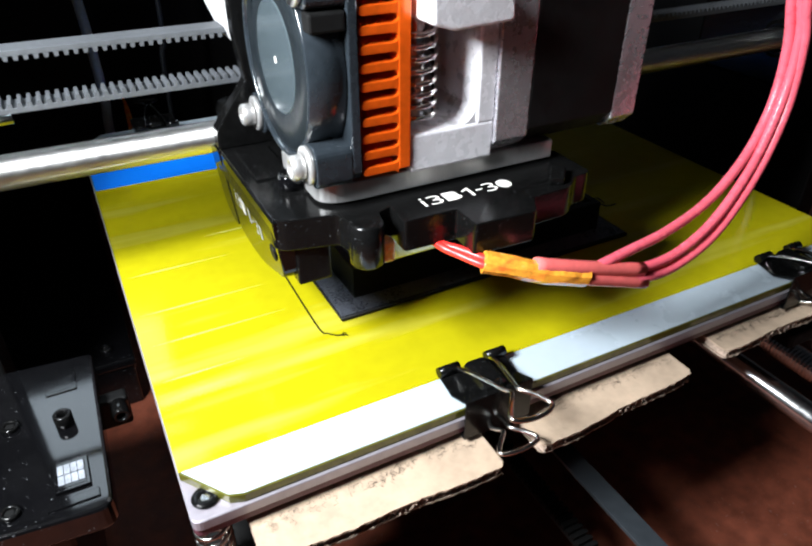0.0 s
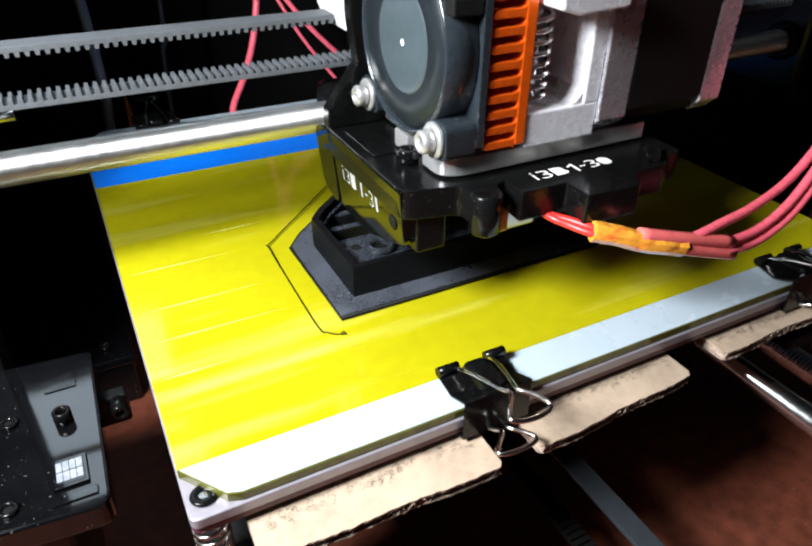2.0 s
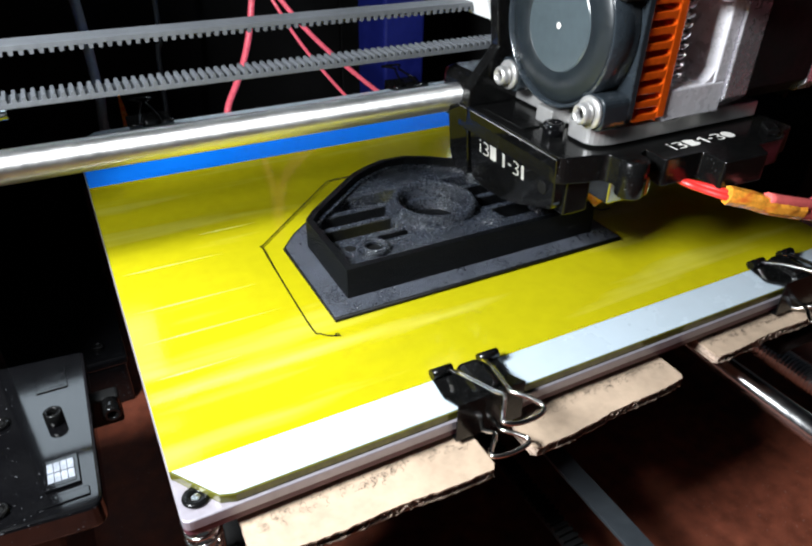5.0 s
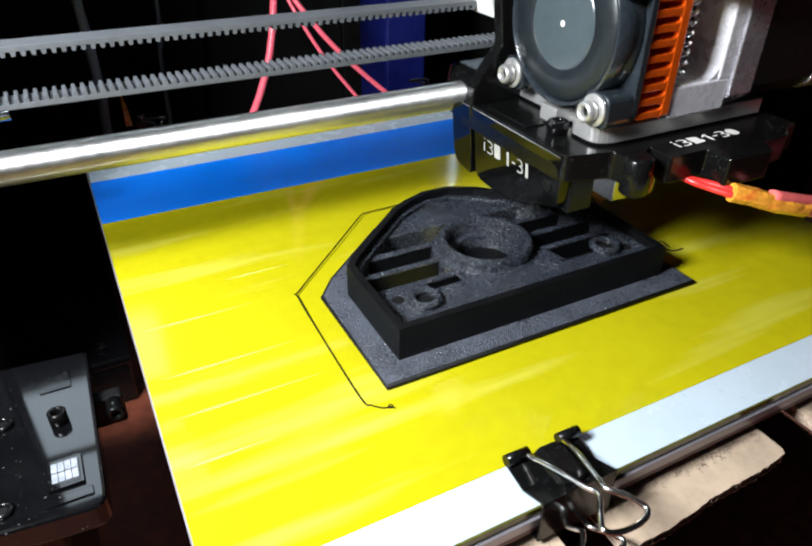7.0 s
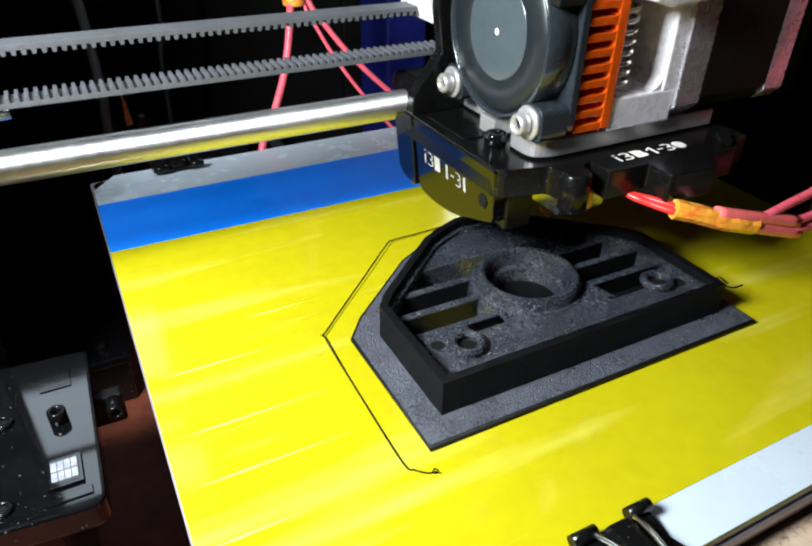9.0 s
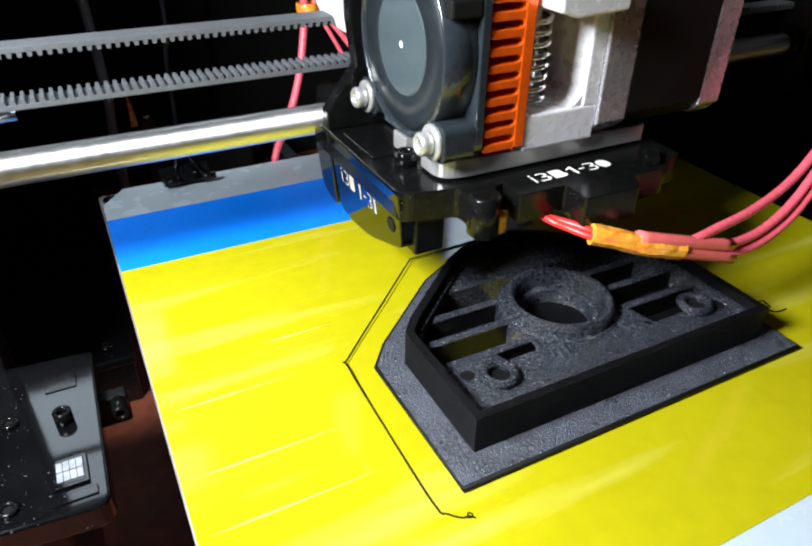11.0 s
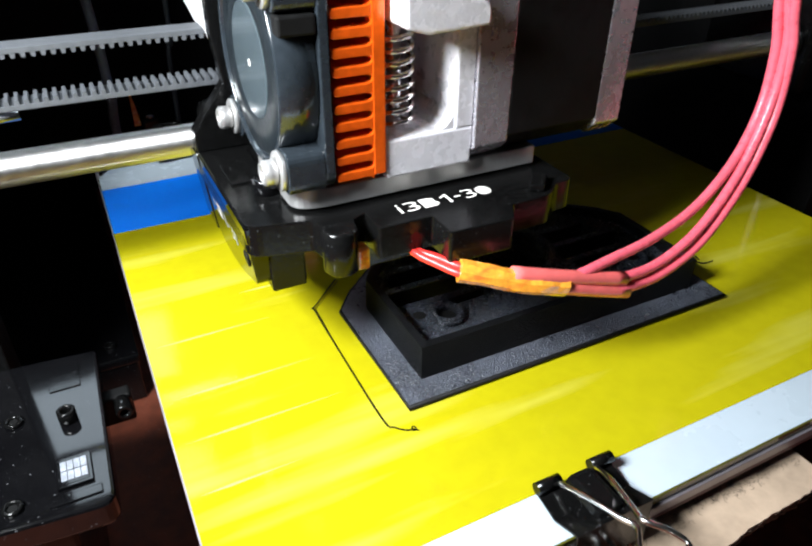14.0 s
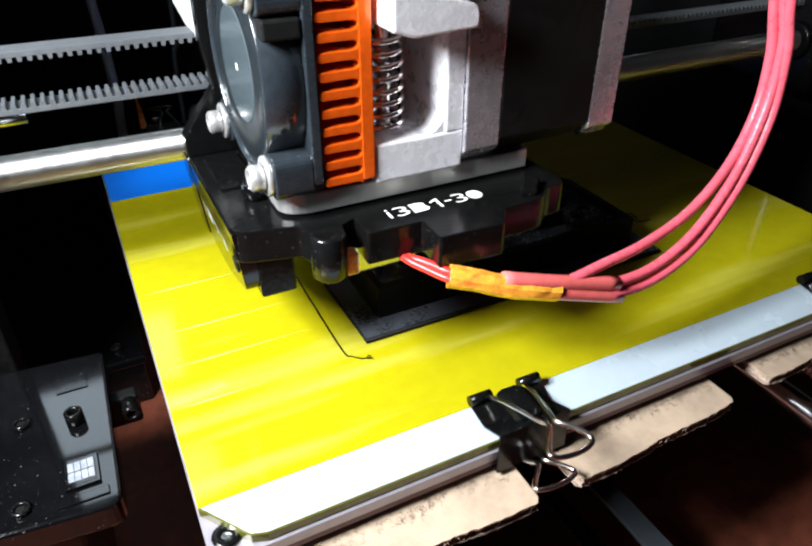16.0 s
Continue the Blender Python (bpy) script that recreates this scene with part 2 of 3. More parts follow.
def ring(c, axis, r_out, r_in, low, high, n=48, bm=None, bevel=0.3):
    """A tube about an axis through c; r_in 0 gives a solid disc."""
    place = {"z": lambda u, v, w: (c[0] + u, c[1] + v, w), "x": lambda u, v, w: (w, c[0] + u, c[1] + v), "y": lambda u, v, w: (c[0] + u, w, c[1] + v)}[axis]
    own = bmesh.new()
    b = min(bevel, (high - low) / 3)
    prof = [(r_out - b, low), (r_out, low + b), (r_out, high - b), (r_out - b, high)]
    if r_in:
        prof += [(r_in + b, high), (r_in, high - b), (r_in, low + b), (r_in + b, low)]
    loops = [[own.verts.new(place(r * math.cos(2 * math.pi * k / n), r * math.sin(2 * math.pi * k / n), w)) for k in range(n)] for r, w in prof]
    pairs = list(zip(loops, loops[1:])) + ([(loops[-1], loops[0])] if r_in else [])
    for l, m in pairs:
        for k in range(n):
            f = own.faces.new((l[k], l[(k + 1) % n], m[(k + 1) % n], m[k]))
            f.smooth = True
    if not r_in:
        own.faces.new(loops[0])
        own.faces.new(loops[-1])
    bmesh.ops.recalc_face_normals(own, faces=own.faces)
    return merge(bm, own)


def tube(points, r, n=10, smooth=8, bm=None, closed=False):
    """A round wire through the points."""
    pts = [Vector(p) for p in points]
    path = []
    if smooth:
        ext = [pts[0] * 2 - pts[1], *pts, pts[-1] * 2 - pts[-2]]
        if closed:
            ext = [pts[-1], *pts, pts[0], pts[1]]
        for i in range(1, len(ext) - 2):
            p0, p1, p2, p3 = ext[i - 1:i + 3]
            for k in range(smooth):
                t = k / smooth
                path.append(0.5 * (2 * p1 + (p2 - p0) * t + (2 * p0 - 5 * p1 + 4 * p2 - p3) * t * t + (3 * p1 - p0 - 3 * p2 + p3) * t ** 3))
        if not closed:
            path.append(pts[-1])
    else:
        path = pts
    own = bmesh.new()
    up, loops = Vector((0.13, 0.37, 0.92)).normalized(), []
    for i, p in enumerate(path):
        d = ((path[(i + 1) % len(path)] if closed else path[min(i + 1, len(path) - 1)]) - path[i - 1 if closed else max(i - 1, 0)]).normalized()
        side = d.cross(up)
        side = side.normalized() if side.length > 1e-4 else d.orthogonal().normalized()
        up = side.cross(d).normalized()
        loops.append([own.verts.new(p + r * (math.cos(2 * math.pi * k / n) * side + math.sin(2 * math.pi * k / n) * up)) for k in range(n)])
    pairs = list(zip(loops, loops[1:])) + ([(loops[-1], loops[0])] if closed else [])
    for l, m in pairs:
        for k in range(n):
            own.faces.new((l[k], l[(k + 1) % n], m[(k + 1) % n], m[k])).smooth = True
    if not closed:
        own.faces.new(loops[0][::-1])
        own.faces.new(loops[-1])
    bmesh.ops.recalc_face_normals(own, faces=own.faces)
    return merge(bm, own)


def helix(c, r, wire, turns, low, high):
    n = int(turns * 16)
    return tube([(c[0] + r * math.cos(k * math.pi / 8), c[1] + r * math.sin(k * math.pi / 8), low + (high - low) * k / n) for k in range(n + 1)], wire, 8, 0)


def thing(name, at, label, category, group="", kind=""):
    """An empty at the thing's base; its parts are built in place, in millimetres."""
    ob = new(name)
    ob.empty_display_size = 0.01
    ob.location = Vector(at) / 1000
    return tagged(ob, label, category, group, kind)


def origin(ob):
    at = Vector(ob.location)
    while ob.parent:
        ob = ob.parent
        at += Vector(ob.location)
    return at


def part(name, bm, mat, parent=None, label="", smooth=False):
    """One mesh from a bmesh in millimetres; under its parent, or of its own with its origin at the middle of its base."""
    if parent is None:
        lo = Vector([min(v.co[k] for v in bm.verts) for k in range(3)])
        hi = Vector([max(v.co[k] for v in bm.verts) for k in range(3)])
        base = Vector(((lo.x + hi.x) / 2, (lo.y + hi.y) / 2, lo.z)) / 1000
    else:
        base = origin(parent)
    for v in bm.verts:
        v.co = v.co / 1000 - base
    if smooth:
        for f in bm.faces:
            f.smooth = True
    me = bpy.data.meshes.new(name)
    bm.to_mesh(me)
    bm.free()
    me.materials.append(mat)
    ob = new(name, me)
    if parent is None:
        ob.location = base
    else:
        ob.parent = parent
    if label:
        tagged(ob, label)
    return ob


def lettering(name, marks, low, high, m, mat, parent, weight=-0.05):
    """Inked characters, each with its start and end along the line, laid by the pose m as one mesh."""
    bm = bmesh.new()
    for char, a, b in marks:
        data = bpy.data.curves.new(name, "FONT")
        data.body, data.size, data.resolution_u, data.offset = char, 10, 4, weight
        tmp = new(name, data)
        me = bpy.data.meshes.new_from_object(tmp.evaluated_get(bpy.context.evaluated_depsgraph_get()))
        bpy.data.objects.remove(tmp)
        xs, ys = [v.co.x for v in me.vertices], [v.co.y for v in me.vertices]
        y0, y1 = (low + 0.42 * (high - low), low + 0.55 * (high - low)) if char == "-" else (low, high)
        for v in me.vertices:
            v.co = m @ Vector((a + (v.co.x - min(xs)) / (max(xs) - min(xs)) * (b - a), y0 + (v.co.y - min(ys)) / (max(ys) - min(ys)) * (y1 - y0), 0))
        bm.from_mesh(me)
    return part(name, bm, mat, parent)

# ---- setting ----


def slab(name, x0, x1, y0, y1, z0, z1, mat, label, category):
    return tagged(part(name, box(x0, x1, y0, y1, z0, z1, 0), mat), label, category, kind="structure")


TABLE = slab("table_top", -900, 1100, -700, 1400, -104, -80, WOOD, "dark reddish stained wooden table top under the printer", "table")
for leg_x in (-860, 1000):
    for leg_y in (-660, 1300):
        part("leg", box(leg_x, leg_x + 60, leg_y, leg_y + 60, -840, -104, 2), WOOD, TABLE)
slab("floor", -2000, 2200, -1800, 2600, -860, -840, WALL, "plain floor of the dim room", "floor")
slab("wall_north", -2000, 2200, 2600, 2640, -840, 1700, WALL, "plain grey wall of the dim room", "wall")
slab("wall_south", -2000, 2200, -1840, -1800, -840, 1700, WALL, "plain grey wall of the dim room", "wall")
slab("wall_west", -2040, -2000, -1800, 2600, -840, 1700, WALL, "plain grey wall of the dim room", "wall")
slab("wall_east", 2200, 2240, -1800, 2600, -840, 1700, WALL, "plain grey wall of the dim room", "wall")
slab("ceiling", -2000, 2200, -1800, 2600, 1700, 1740, WALL, "plain grey ceiling of the dim room", "ceiling")

# ---- the printer's frame ----


def cap_screw(name, x, y, z, r, h, mat, parent, label=""):
    s = part(name, ring((x, y), "z", r, r * 0.52, z, z + h, 24, bevel=0.3), mat, parent, label)
    part("socket", ring((x, y), "z", r * 0.55, 0, z, z + h * 0.45, 6, bevel=0.05), MATTE, s)
    return s


def rod(name, p0, p1, r, mat, label):
    return tagged(part(name, tube([p0, p1], r, 32, 0), mat), label, "rod")


rod("guide_rod", (-60, 80, 38.2), (246, 80, 38.6), 4, ROD, "polished steel guide rod that carries the print head")
rod("bed_rod", (178, -180, -47), (178, 330, -47), 4, STEEL, "polished steel rod under the heated bed")


def threaded_rod():
    x, z, pitch = 203, -50, 1.4
    bm = bmesh.new()
    n, rows = 20, []
    for k in range(int(330 / pitch) * 2):
        r = 4.6 if k % 2 else 3.9
        rows.append([bm.verts.new((x + r * math.cos(2 * math.pi * i / n), -150 + k * pitch / 2 + pitch * i / n, z + r * math.sin(2 * math.pi * i / n))) for i in range(n)])
    for a, b in zip(rows, rows[1:]):
        for i in range(n):
            bm.faces.new((a[i], a[(i + 1) % n], b[(i + 1) % n], b[i]))
    bmesh.ops.recalc_face_normals(bm, faces=bm.faces)
    return tagged(part("threaded_rod", bm, STEEL), "steel threaded rod beside the bed's guide rod", "threaded rod")


threaded_rod()


def toothed_belt(name, x0, x1, y0, y1, z, side, label):
    """A belt run along x with teeth on its upper or lower face."""
    thing_ = thing(name, ((x0 + x1) / 2, (y0 + y1) / 2, z), label, "belt")
    part("band", box(x0, x1, y0, y1, z - 0.6, z + 0.6, 0.1), BELT, thing_)
    bm = bmesh.new()
    x = x0 + 1
    while x < x1 - 1:
        a, b = (z + 0.6, z + 1.6) if side > 0 else (z - 1.6, z - 0.6)
        prism([(x, a), (x + 1.15, a), (x + 0.95, b), (x + 0.2, b)] if side > 0 else [(x + 0.2, a), (x + 0.95, a), (x + 1.15, b), (x, b)], y0 + 0.02, y1 - 0.02, "y", 0, bm)
        x += 2.0
    tagged(part("teeth", bm, BELT, thing_), kind="stuff")
    return thing_


toothed_belt("drive_belt", -60, 260, 80.5, 87.5, 63.8, -1, "grey toothed rubber belt, upper run, teeth down")
toothed_belt("drive_belt", -60, 260, 80.5, 87.5, 51.6, 1, "grey toothed rubber belt, lower run, teeth up")


def bed_belt():
    b = thing("bed_belt", (100, 60, -48), "grey toothed rubber belt that draws the bed", "belt")
    part("band", box(97.5, 103.8, -170, 300, -46, -44.8, 0.1), BEDBELT, b)
    bm = bmesh.new()
    for k in range(110):
        box(88.5, 93.5, -150 + 2 * k, -148.9 + 2 * k, -53.6, -52.4, 0, bm)
    tagged(part("teeth", bm, MATTE, b), kind="stuff")
    part("lower_band", box(88.5, 93.5, -170, 300, -54.8, -53.6, 0.1), MATTE, b)
    return b


bed_belt()


def motor_bracket():
    """The glossy black corner piece beside the bed, with its bolts and moulded plates."""
    b = thing("corner_bracket", (-45, 56, -80), "glossy black moulded corner bracket with black bolts", "bracket")
    part("body", prism(round_outline([(-110, 92.5), (-12.6, 84.4), (-14.0, 27.0), (-110, 36)], [2, 1.5, 4, 2]), -27, -20, bevel=0.8), ACRYLIC, b)
    part("foot", box(-110, -24, 30, 78, -80, -27.1, 1.0), BLACK, b)
    for x, y in ((-21.4, 58), (-33.6, 62.5), (-34.2, 34.5), (-60, 60), (-60, 34)):
        cap_screw("bolt", x, y, -20, 2.2, 3.6 if x > -30 else 1.2, BLACK, b)
    for y, h in ((75, 0.35), (39.8, 0.8)):
        f = part("moulded_frame", box(-25.2, -17.6, y - 4.6, y + 4.6, -20.1, -20 + h, 0.2), ACRYLIC, b)
        part("inset", box(-24.4, -18.4, y - 3.8, y + 3.8, -20, -19.9 + h, 0.1), ACRYLIC, f)
    part("rib", box(-27, -16.2, 31.0, 33.6, -20.1, -19.6, 0.2), ACRYLIC, b)
    part("clamp_arm", box(-15.5, -6.5, 66.5, 71, -34, -24.5, 0.8), MATTE, b)
    part("bolt", ring((-9, -26), "y", 2.3, 1.1, 61, 66.5, 20), BLACK, b)
    for k in range(4):
        for y0, y1 in ((37.0, 39.8), (40.1, 43.0)):
            part("label_pane", box(-24.2 + 1.42 * k, -22.95 + 1.42 * k, y0, y1, -19.1, -18.98, 0), PANE, b, "pale glossy pane")
    return b


motor_bracket()


# black frame: uprights and rear plates; the tall one is added to block rear light
for x0, x1, y0, y1, z0, z1, nm, lb in (
        (-130, -36, 96, 112, -80, 170, "frame_panel", "black acrylic upright of the printer's frame"),
        (262, 272, 60, 330, -80, 150, "frame_panel", "black acrylic upright of the printer's frame"),
        (-130, 20, 330.5, 338, -80, 180, "rear_panel", "black acrylic rear panel of the printer"),
        (20.5, 170, 330.5, 338, -80, 320, "rear_panel", "tall black panel added behind the printer, its unseen top blocking light"),
        (170.5, 272, 330.5, 338, -80, 60, "rear_panel", "low black acrylic rear panel of the printer")):
    panel = thing(nm, ((x0 + x1) / 2, (y0 + y1) / 2, z0), lb, "panel")
    part("plate", box(x0, x1, y0, y1, z0, z1, 0.8), MATTE, panel)
    if nm == "rear_panel":
        for bx in (x0 + 9, x1 - 9):
            part("bolt", ring((bx, z1 - 22), "y", 2.6, 1.3, y0 - 2.0, y0, 20), BLACK, panel, "black socket bolt")
    else:
        for bz in (z0 + 18, z1 - 18):
            part("bolt", ring(((x0 + x1) / 2, bz), "y", 2.6, 1.3, y0 - 2.0, y0, 20), BLACK, panel, "black socket bolt")


def base_box():
    b = thing("base_box", (-76, 229, -80), "low black plastic box on the table behind the bed", "box")
    part("body", box(-150, -3, 128, 330, -80, -61.6, 0.8), ACRYLIC, b)
    part("lid", box(-151, -2, 127, 330.2, -61.5, -58, 0.8), ACRYLIC, b)
    for x in (-142, -11):
        cap_screw("screw", x, 136, -58, 2.2, 1.4, BLACK, b)


base_box()
rod("stop_pin", (-37, 110, 39.6), (-14.5, 110, 40.7), 1.3, STEEL, "short bright steel pin on the frame's upright")


def rod_holder(x0, x1, label):
    h = thing("rod_holder", ((x0 + x1) / 2, 86, 20), label, "rod holder")
    part("block", box(x0, x1, 70, 118, 20, 75, 2.0), BLACK, h)
    part("collar", ring((80, 38.5), "x", 7, 4, x0 - 2 if x0 > 0 else x1, x0 if x0 > 0 else x1 + 2, 32), BLACK, h)
    return h


rod_holder(246, 280, "black moulded holder at the end of the guide rod")
rod_holder(-96, -60, "black moulded holder at the end of the guide rod")


def cables():
    def one(name, pts, r, mat, label):
        tagged(part(name, tube(pts, r, 10, 8), mat), label, "cable")
    one("grey_cable", [(9, 230, 90), (13, 226, 48), (14, 222, 10), (13, 226, -10), (12, 232, -80)], 2.0, CABLE, "grey cable hanging behind the printer's belts")
    one("grey_cable", [(50, 262, 90), (48.4, 262, 22.8), (46, 262, 8), (44, 262, -80)], 1.2, BEDBELT, "thin dark cable hanging behind the printer's belts")


cables()


def rear_clutter():
    s = thing("blue_box", (150, 250, -80), "dark blue plastic box standing behind the printer", "box")
    part("body", box(158, 182, 240, 275, -80, 66, 1.5), BLUE, s)
    c = thing("cable_clip", (27, 246, -80), "small black clip with an orange tab", "clip")
    part("post", box(26, 34, 244, 256, -80, -12, 1.0), BLACK, c)
    part("tab", prism([(22.2, -14), (25.4, -14), (24.4, -4), (22.6, 4)], 243, 245, "y", 0.2), AMBER, c, "orange tab")
    part("screw", ring((30, 246), "z", 2, 0, -12, -10, 16), STEEL, c)
    m = thing("small_motor", (62, 262, -80), "black stepper motor with small silver screws", "motor")
    part("body", box(40, 82, 255, 297, -80, -34, 2.0), MATTE, m)
    for x in (48, 74):
        part("screw", ring((x, 261), "z", 2.2, 1.0, -34, -32.5, 16), STEEL, m)


rear_clutter()

# ---- the heated bed ----
W, L = 203, 203
CHAMFER = [(0, 10.7), (7.1, 1.0), (10, 0), (W - 10, 0), (W - 7, 1), (W, 10.7), (W, L - 10.7), (W - 8, L), (8, L), (0, L - 10.7)]


SEAMS = ((2, 22, 38.0), (2, 36, 52.0), (2, 34, 65.8), (2, 30, 85.6), (26, 44, 99.5))


def heated_bed():
    b = thing("heated_bed", (W / 2, L / 2, -9), "heated bed with glass, yellow film and blue tape, on springs", "heated bed")
    part("glass_plate", prism(CHAMFER, -2.4, -0.25, bevel=0.15), GLASSEDGE, b, "glass plate with cut corners")
    part("glass_face", prism([(0.3, 10.9), (7.3, 1.3), (10, 0.35), (W - 10, 0.35), (W - 7.3, 1.3), (W - 0.3, 10.9), (W - 0.3, L - 10.9), (W - 8, L - 0.3), (8, L - 0.3), (0.3, L - 10.9)], -0.25, -0.12, bevel=0), GLASS, b, "bare silvery glass")
    part("film", box(0.02, W - 0.02, 10.6, 152, -0.12, 0.0, 0), KAPTON, b, "glossy yellow film")
    for k, (x0, x1, y) in enumerate(SEAMS):
        part("seam", prism([(x0, y), (x0 + (x1 - x0) * 0.3, y - 0.3), (x1, y + 0.1), (x0 + (x1 - x0) * 0.3, y + 0.35)], 0.0, 0.04, bevel=0), SEAM_GLINT, b, "raised seam in the film, its glint put into the colour")
    part("tape", prism([(0.15, 147.6), (W - 0.2, 147.4), (W - 0.2, 180.6), (0.1, 180.2)], 0.001, 0.16, bevel=0), TAPE, b, "bright blue masking tape")
    part("aluminium_plate", prism(round_outline([(-0.3, -0.6), (W + 0.4, -0.6), (W + 0.4, L + 2), (-0.3, L + 2)], [2.0] * 4), -5.0, -2.41, bevel=0.3), ALU, b, "light aluminium plate")
    part("circuit_board", prism(round_outline([(-0.2, -0.3), (W + 0.2, -0.3), (W + 0.2, L + 1.6), (-0.2, L + 1.6)], [2.0] * 4), -6.7, -5.01, bevel=0.15), PCB, b, "dark purple heater board")
    for x, y in ((3.3, 4.2), (W - 3.3, 4.2), (3.3, L - 3), (W - 3.3, L - 3)):
        s = part("screw", ring((x, y), "z", 2.6, 0.9, -2.41, -1.5, 24), BLACK, b, "black countersunk screw")
        part("socket", ring((x, y), "z", 1.0, 0, -2.41, -1.9, 6, bevel=0.05), STEEL, s)
        part("spring", helix((x, y), 3.4, 0.45, 7, -24, -6.8), WIRESTEEL, b, "steel levelling spring")
    part("carrier", box(18, W - 18, 18, L - 18, -31, -25, 1.0), MATTE, b, "black plate below the springs")
    for x0, y0, x1, y1 in ((0.5, 0.5, 26, 26), (W - 26, 0.5, W - 0.5, 26), (0.5, L - 26, 26, L - 0.5), (W - 26, L - 26, W - 0.5, L - 0.5)):
        part("carrier_arm", box(x0, x1, y0, y1, -30, -24.2, 1.0), MATTE, b)
    return b


BED_THING = heated_bed()
ON_BED = [BED_THING]


def cardboard(x0, x1, front, slant, seed):
    """Corrugated sheet under the bed with a torn, fluted front edge."""
    rnd = random.Random(seed)
    c = thing("cardboard_sheet", ((x0 + x1) / 2, 40, -12.5), "torn brown corrugated cardboard sheet under the bed", "cardboard", "cardboard under the bed")
    n = int((x1 - x0) / 0.9)
    rim = [(x0 + (x1 - x0) * k / n, front + slant * k / n + 0.3 * math.sin(k * 0.21 + seed) + rnd.uniform(-0.16, 0.16) + (1.0 if k in (0, n) else 0)) for k in range(n + 1)]
    part("liner", prism(rim + [(x1 + 0.6, 80), (x0, 80)], -9.2, -8.7, bevel=0), CARD, c)
    part("liner", prism([(x, y + rnd.uniform(-0.1, 0.35)) for x, y in rim] + [(x1, 80), (x0, 80)], -11.6, -11.2, bevel=0), TORN, c, "frayed pale lower liner")
    bm = bmesh.new()
    m = int((x1 - x0) / 0.3)
    top = [(x0 + 0.3 + (x1 - x0 - 0.6) * k / m, front + slant * k / m + 0.1 + rnd.uniform(-0.1, 0.35), -10.2 + 0.9 * math.sin(k * 0.75) + rnd.uniform(-0.3, 0.3)) for k in range(m + 1)]
    rows = [[bm.verts.new((x, y if front_row else 78, z + d)) for (x, y, z) in top] for front_row, d in ((True, 0), (False, 0), (False, -0.3), (True, -0.3))]
    for a, b in zip(rows, rows[1:] + rows[:1]):
        for k in range(m):
            bm.faces.new((a[k], a[k + 1], b[k + 1], b[k]))
    bmesh.ops.recalc_face_normals(bm, faces=bm.faces)
    part("fluting", bm, TORN, c)
    part("core", prism([(x0 + 0.5, front + 0.9), (x1 - 0.5, front + slant + 0.9), (x1 - 0.5, 79), (x0 + 0.5, 79)], -11.15, -9.25, bevel=0), TORN, c)
    bm = bmesh.new()
    for k in range(int((x1 - x0) * 2.4)):
        x, d = rnd.uniform(x0 + 1, x1 - 2), rnd.uniform(-1.2, 3.2)
        y = -1.6 + rnd.gauss(0, 0.9) + 0.6 * math.sin(x * 0.3)
        tube([(x, y, -8.66), (x + 0.5 * math.cos(d), y + 0.5 * math.sin(d), -8.4), (x + 1.0 * math.cos(d + 0.6), y + 1.0 * math.sin(d + 0.6), -8.45), (x + 1.1 * math.cos(d + 1.4), y + 1.2 * math.sin(d + 1.2), -8.64)], 0.03, 3, 2, bm)
    tagged(part("filament_fluff", bm, PRINT, c, "black hair-like fluff of filament"), kind="stuff")
    return c


ON_BED += [cardboard(9.8, 62.0, -9.6, -1.4, 1), cardboard(72.2, 120.0, -10.8, 2.6, 2), cardboard(134.0, 198, -6.4, 1.2, 3)]


def binder_clip(x, y, flip, wire=WIRESTEEL):
    """A black steel binder clip on the plate's edge: wedge body, two rolled lips, two wire handles."""
    s = -1 if flip else 1
    c = thing("binder_clip", (x, y, -8), "black steel binder clip with wire handles gripping the bed", "binder clip", "clips round the bed")

    def p(u, v, w):
        return (x + u, y + s * v, w)
    side = [(9.6, 1.9), (4.0, 0.85), (-1.9, 3.4), (-2.1, -7.3), (9.6, -7.6), (9.6, -7.1), (-1.6, -6.8), (-1.4, 2.6), (4.0, 0.3), (9.6, 1.4)]
    bm = prism([(a * s + y, b) for a, b in side], x - 8.6, x + 8.6, "x", 0.12)
    part("body", bm, BLACK, c)
    for z0, k in ((2.6, 1), (-8.9, -1)):
        for u0, u1 in ((-8.6, -3.4), (3.8, 8.9)):
            part("lip", tube([p(u0, 9.8, z0), p(u1, 9.8, z0)], 1.25, 14, 0), BLACK, c, "rolled lip")
    bm = box(x - 3.1, x + 3.4, min(y + s * 9.4, y - s * 0.8), max(y + s * 9.4, y - s * 0.8), 0.9, 4.3, 1.6)
    part("hump", bm, BLACK, c)
    up = [p(-4.4, 9.8, 2.6), p(-3.4, 4, 4.9), p(-1.6, -3.4, 6.2), p(-0.8, -6.5, 6.9), p(-3.6, -10.2, 7.0), p(-4.8, -12.6, 6.7), p(-2.2, -13.9, 6.5), p(2.2, -13.9, 6.3), p(4.8, -12.6, 6.5), p(3.6, -9.6, 7.0), p(1.2, -6.0, 6.9), p(1.8, -3.4, 6.2), p(3.4, 4, 4.9), p(4.6, 9.8, 2.6)]
    part("handle", tube(up, 0.55, 10, 6), wire, c, "bent wire handle")
    down = [(a, y + (b - y) * (0.8 if (b - y) * s < 0 else 1), -8.6 + 3.2 * max(0.0, min(1.0, (2 - (b - y) * s) / 8))) for a, b, d in up]
    part("handle", tube(down, 0.55, 10, 6), wire, c, "bent wire handle")
    return c


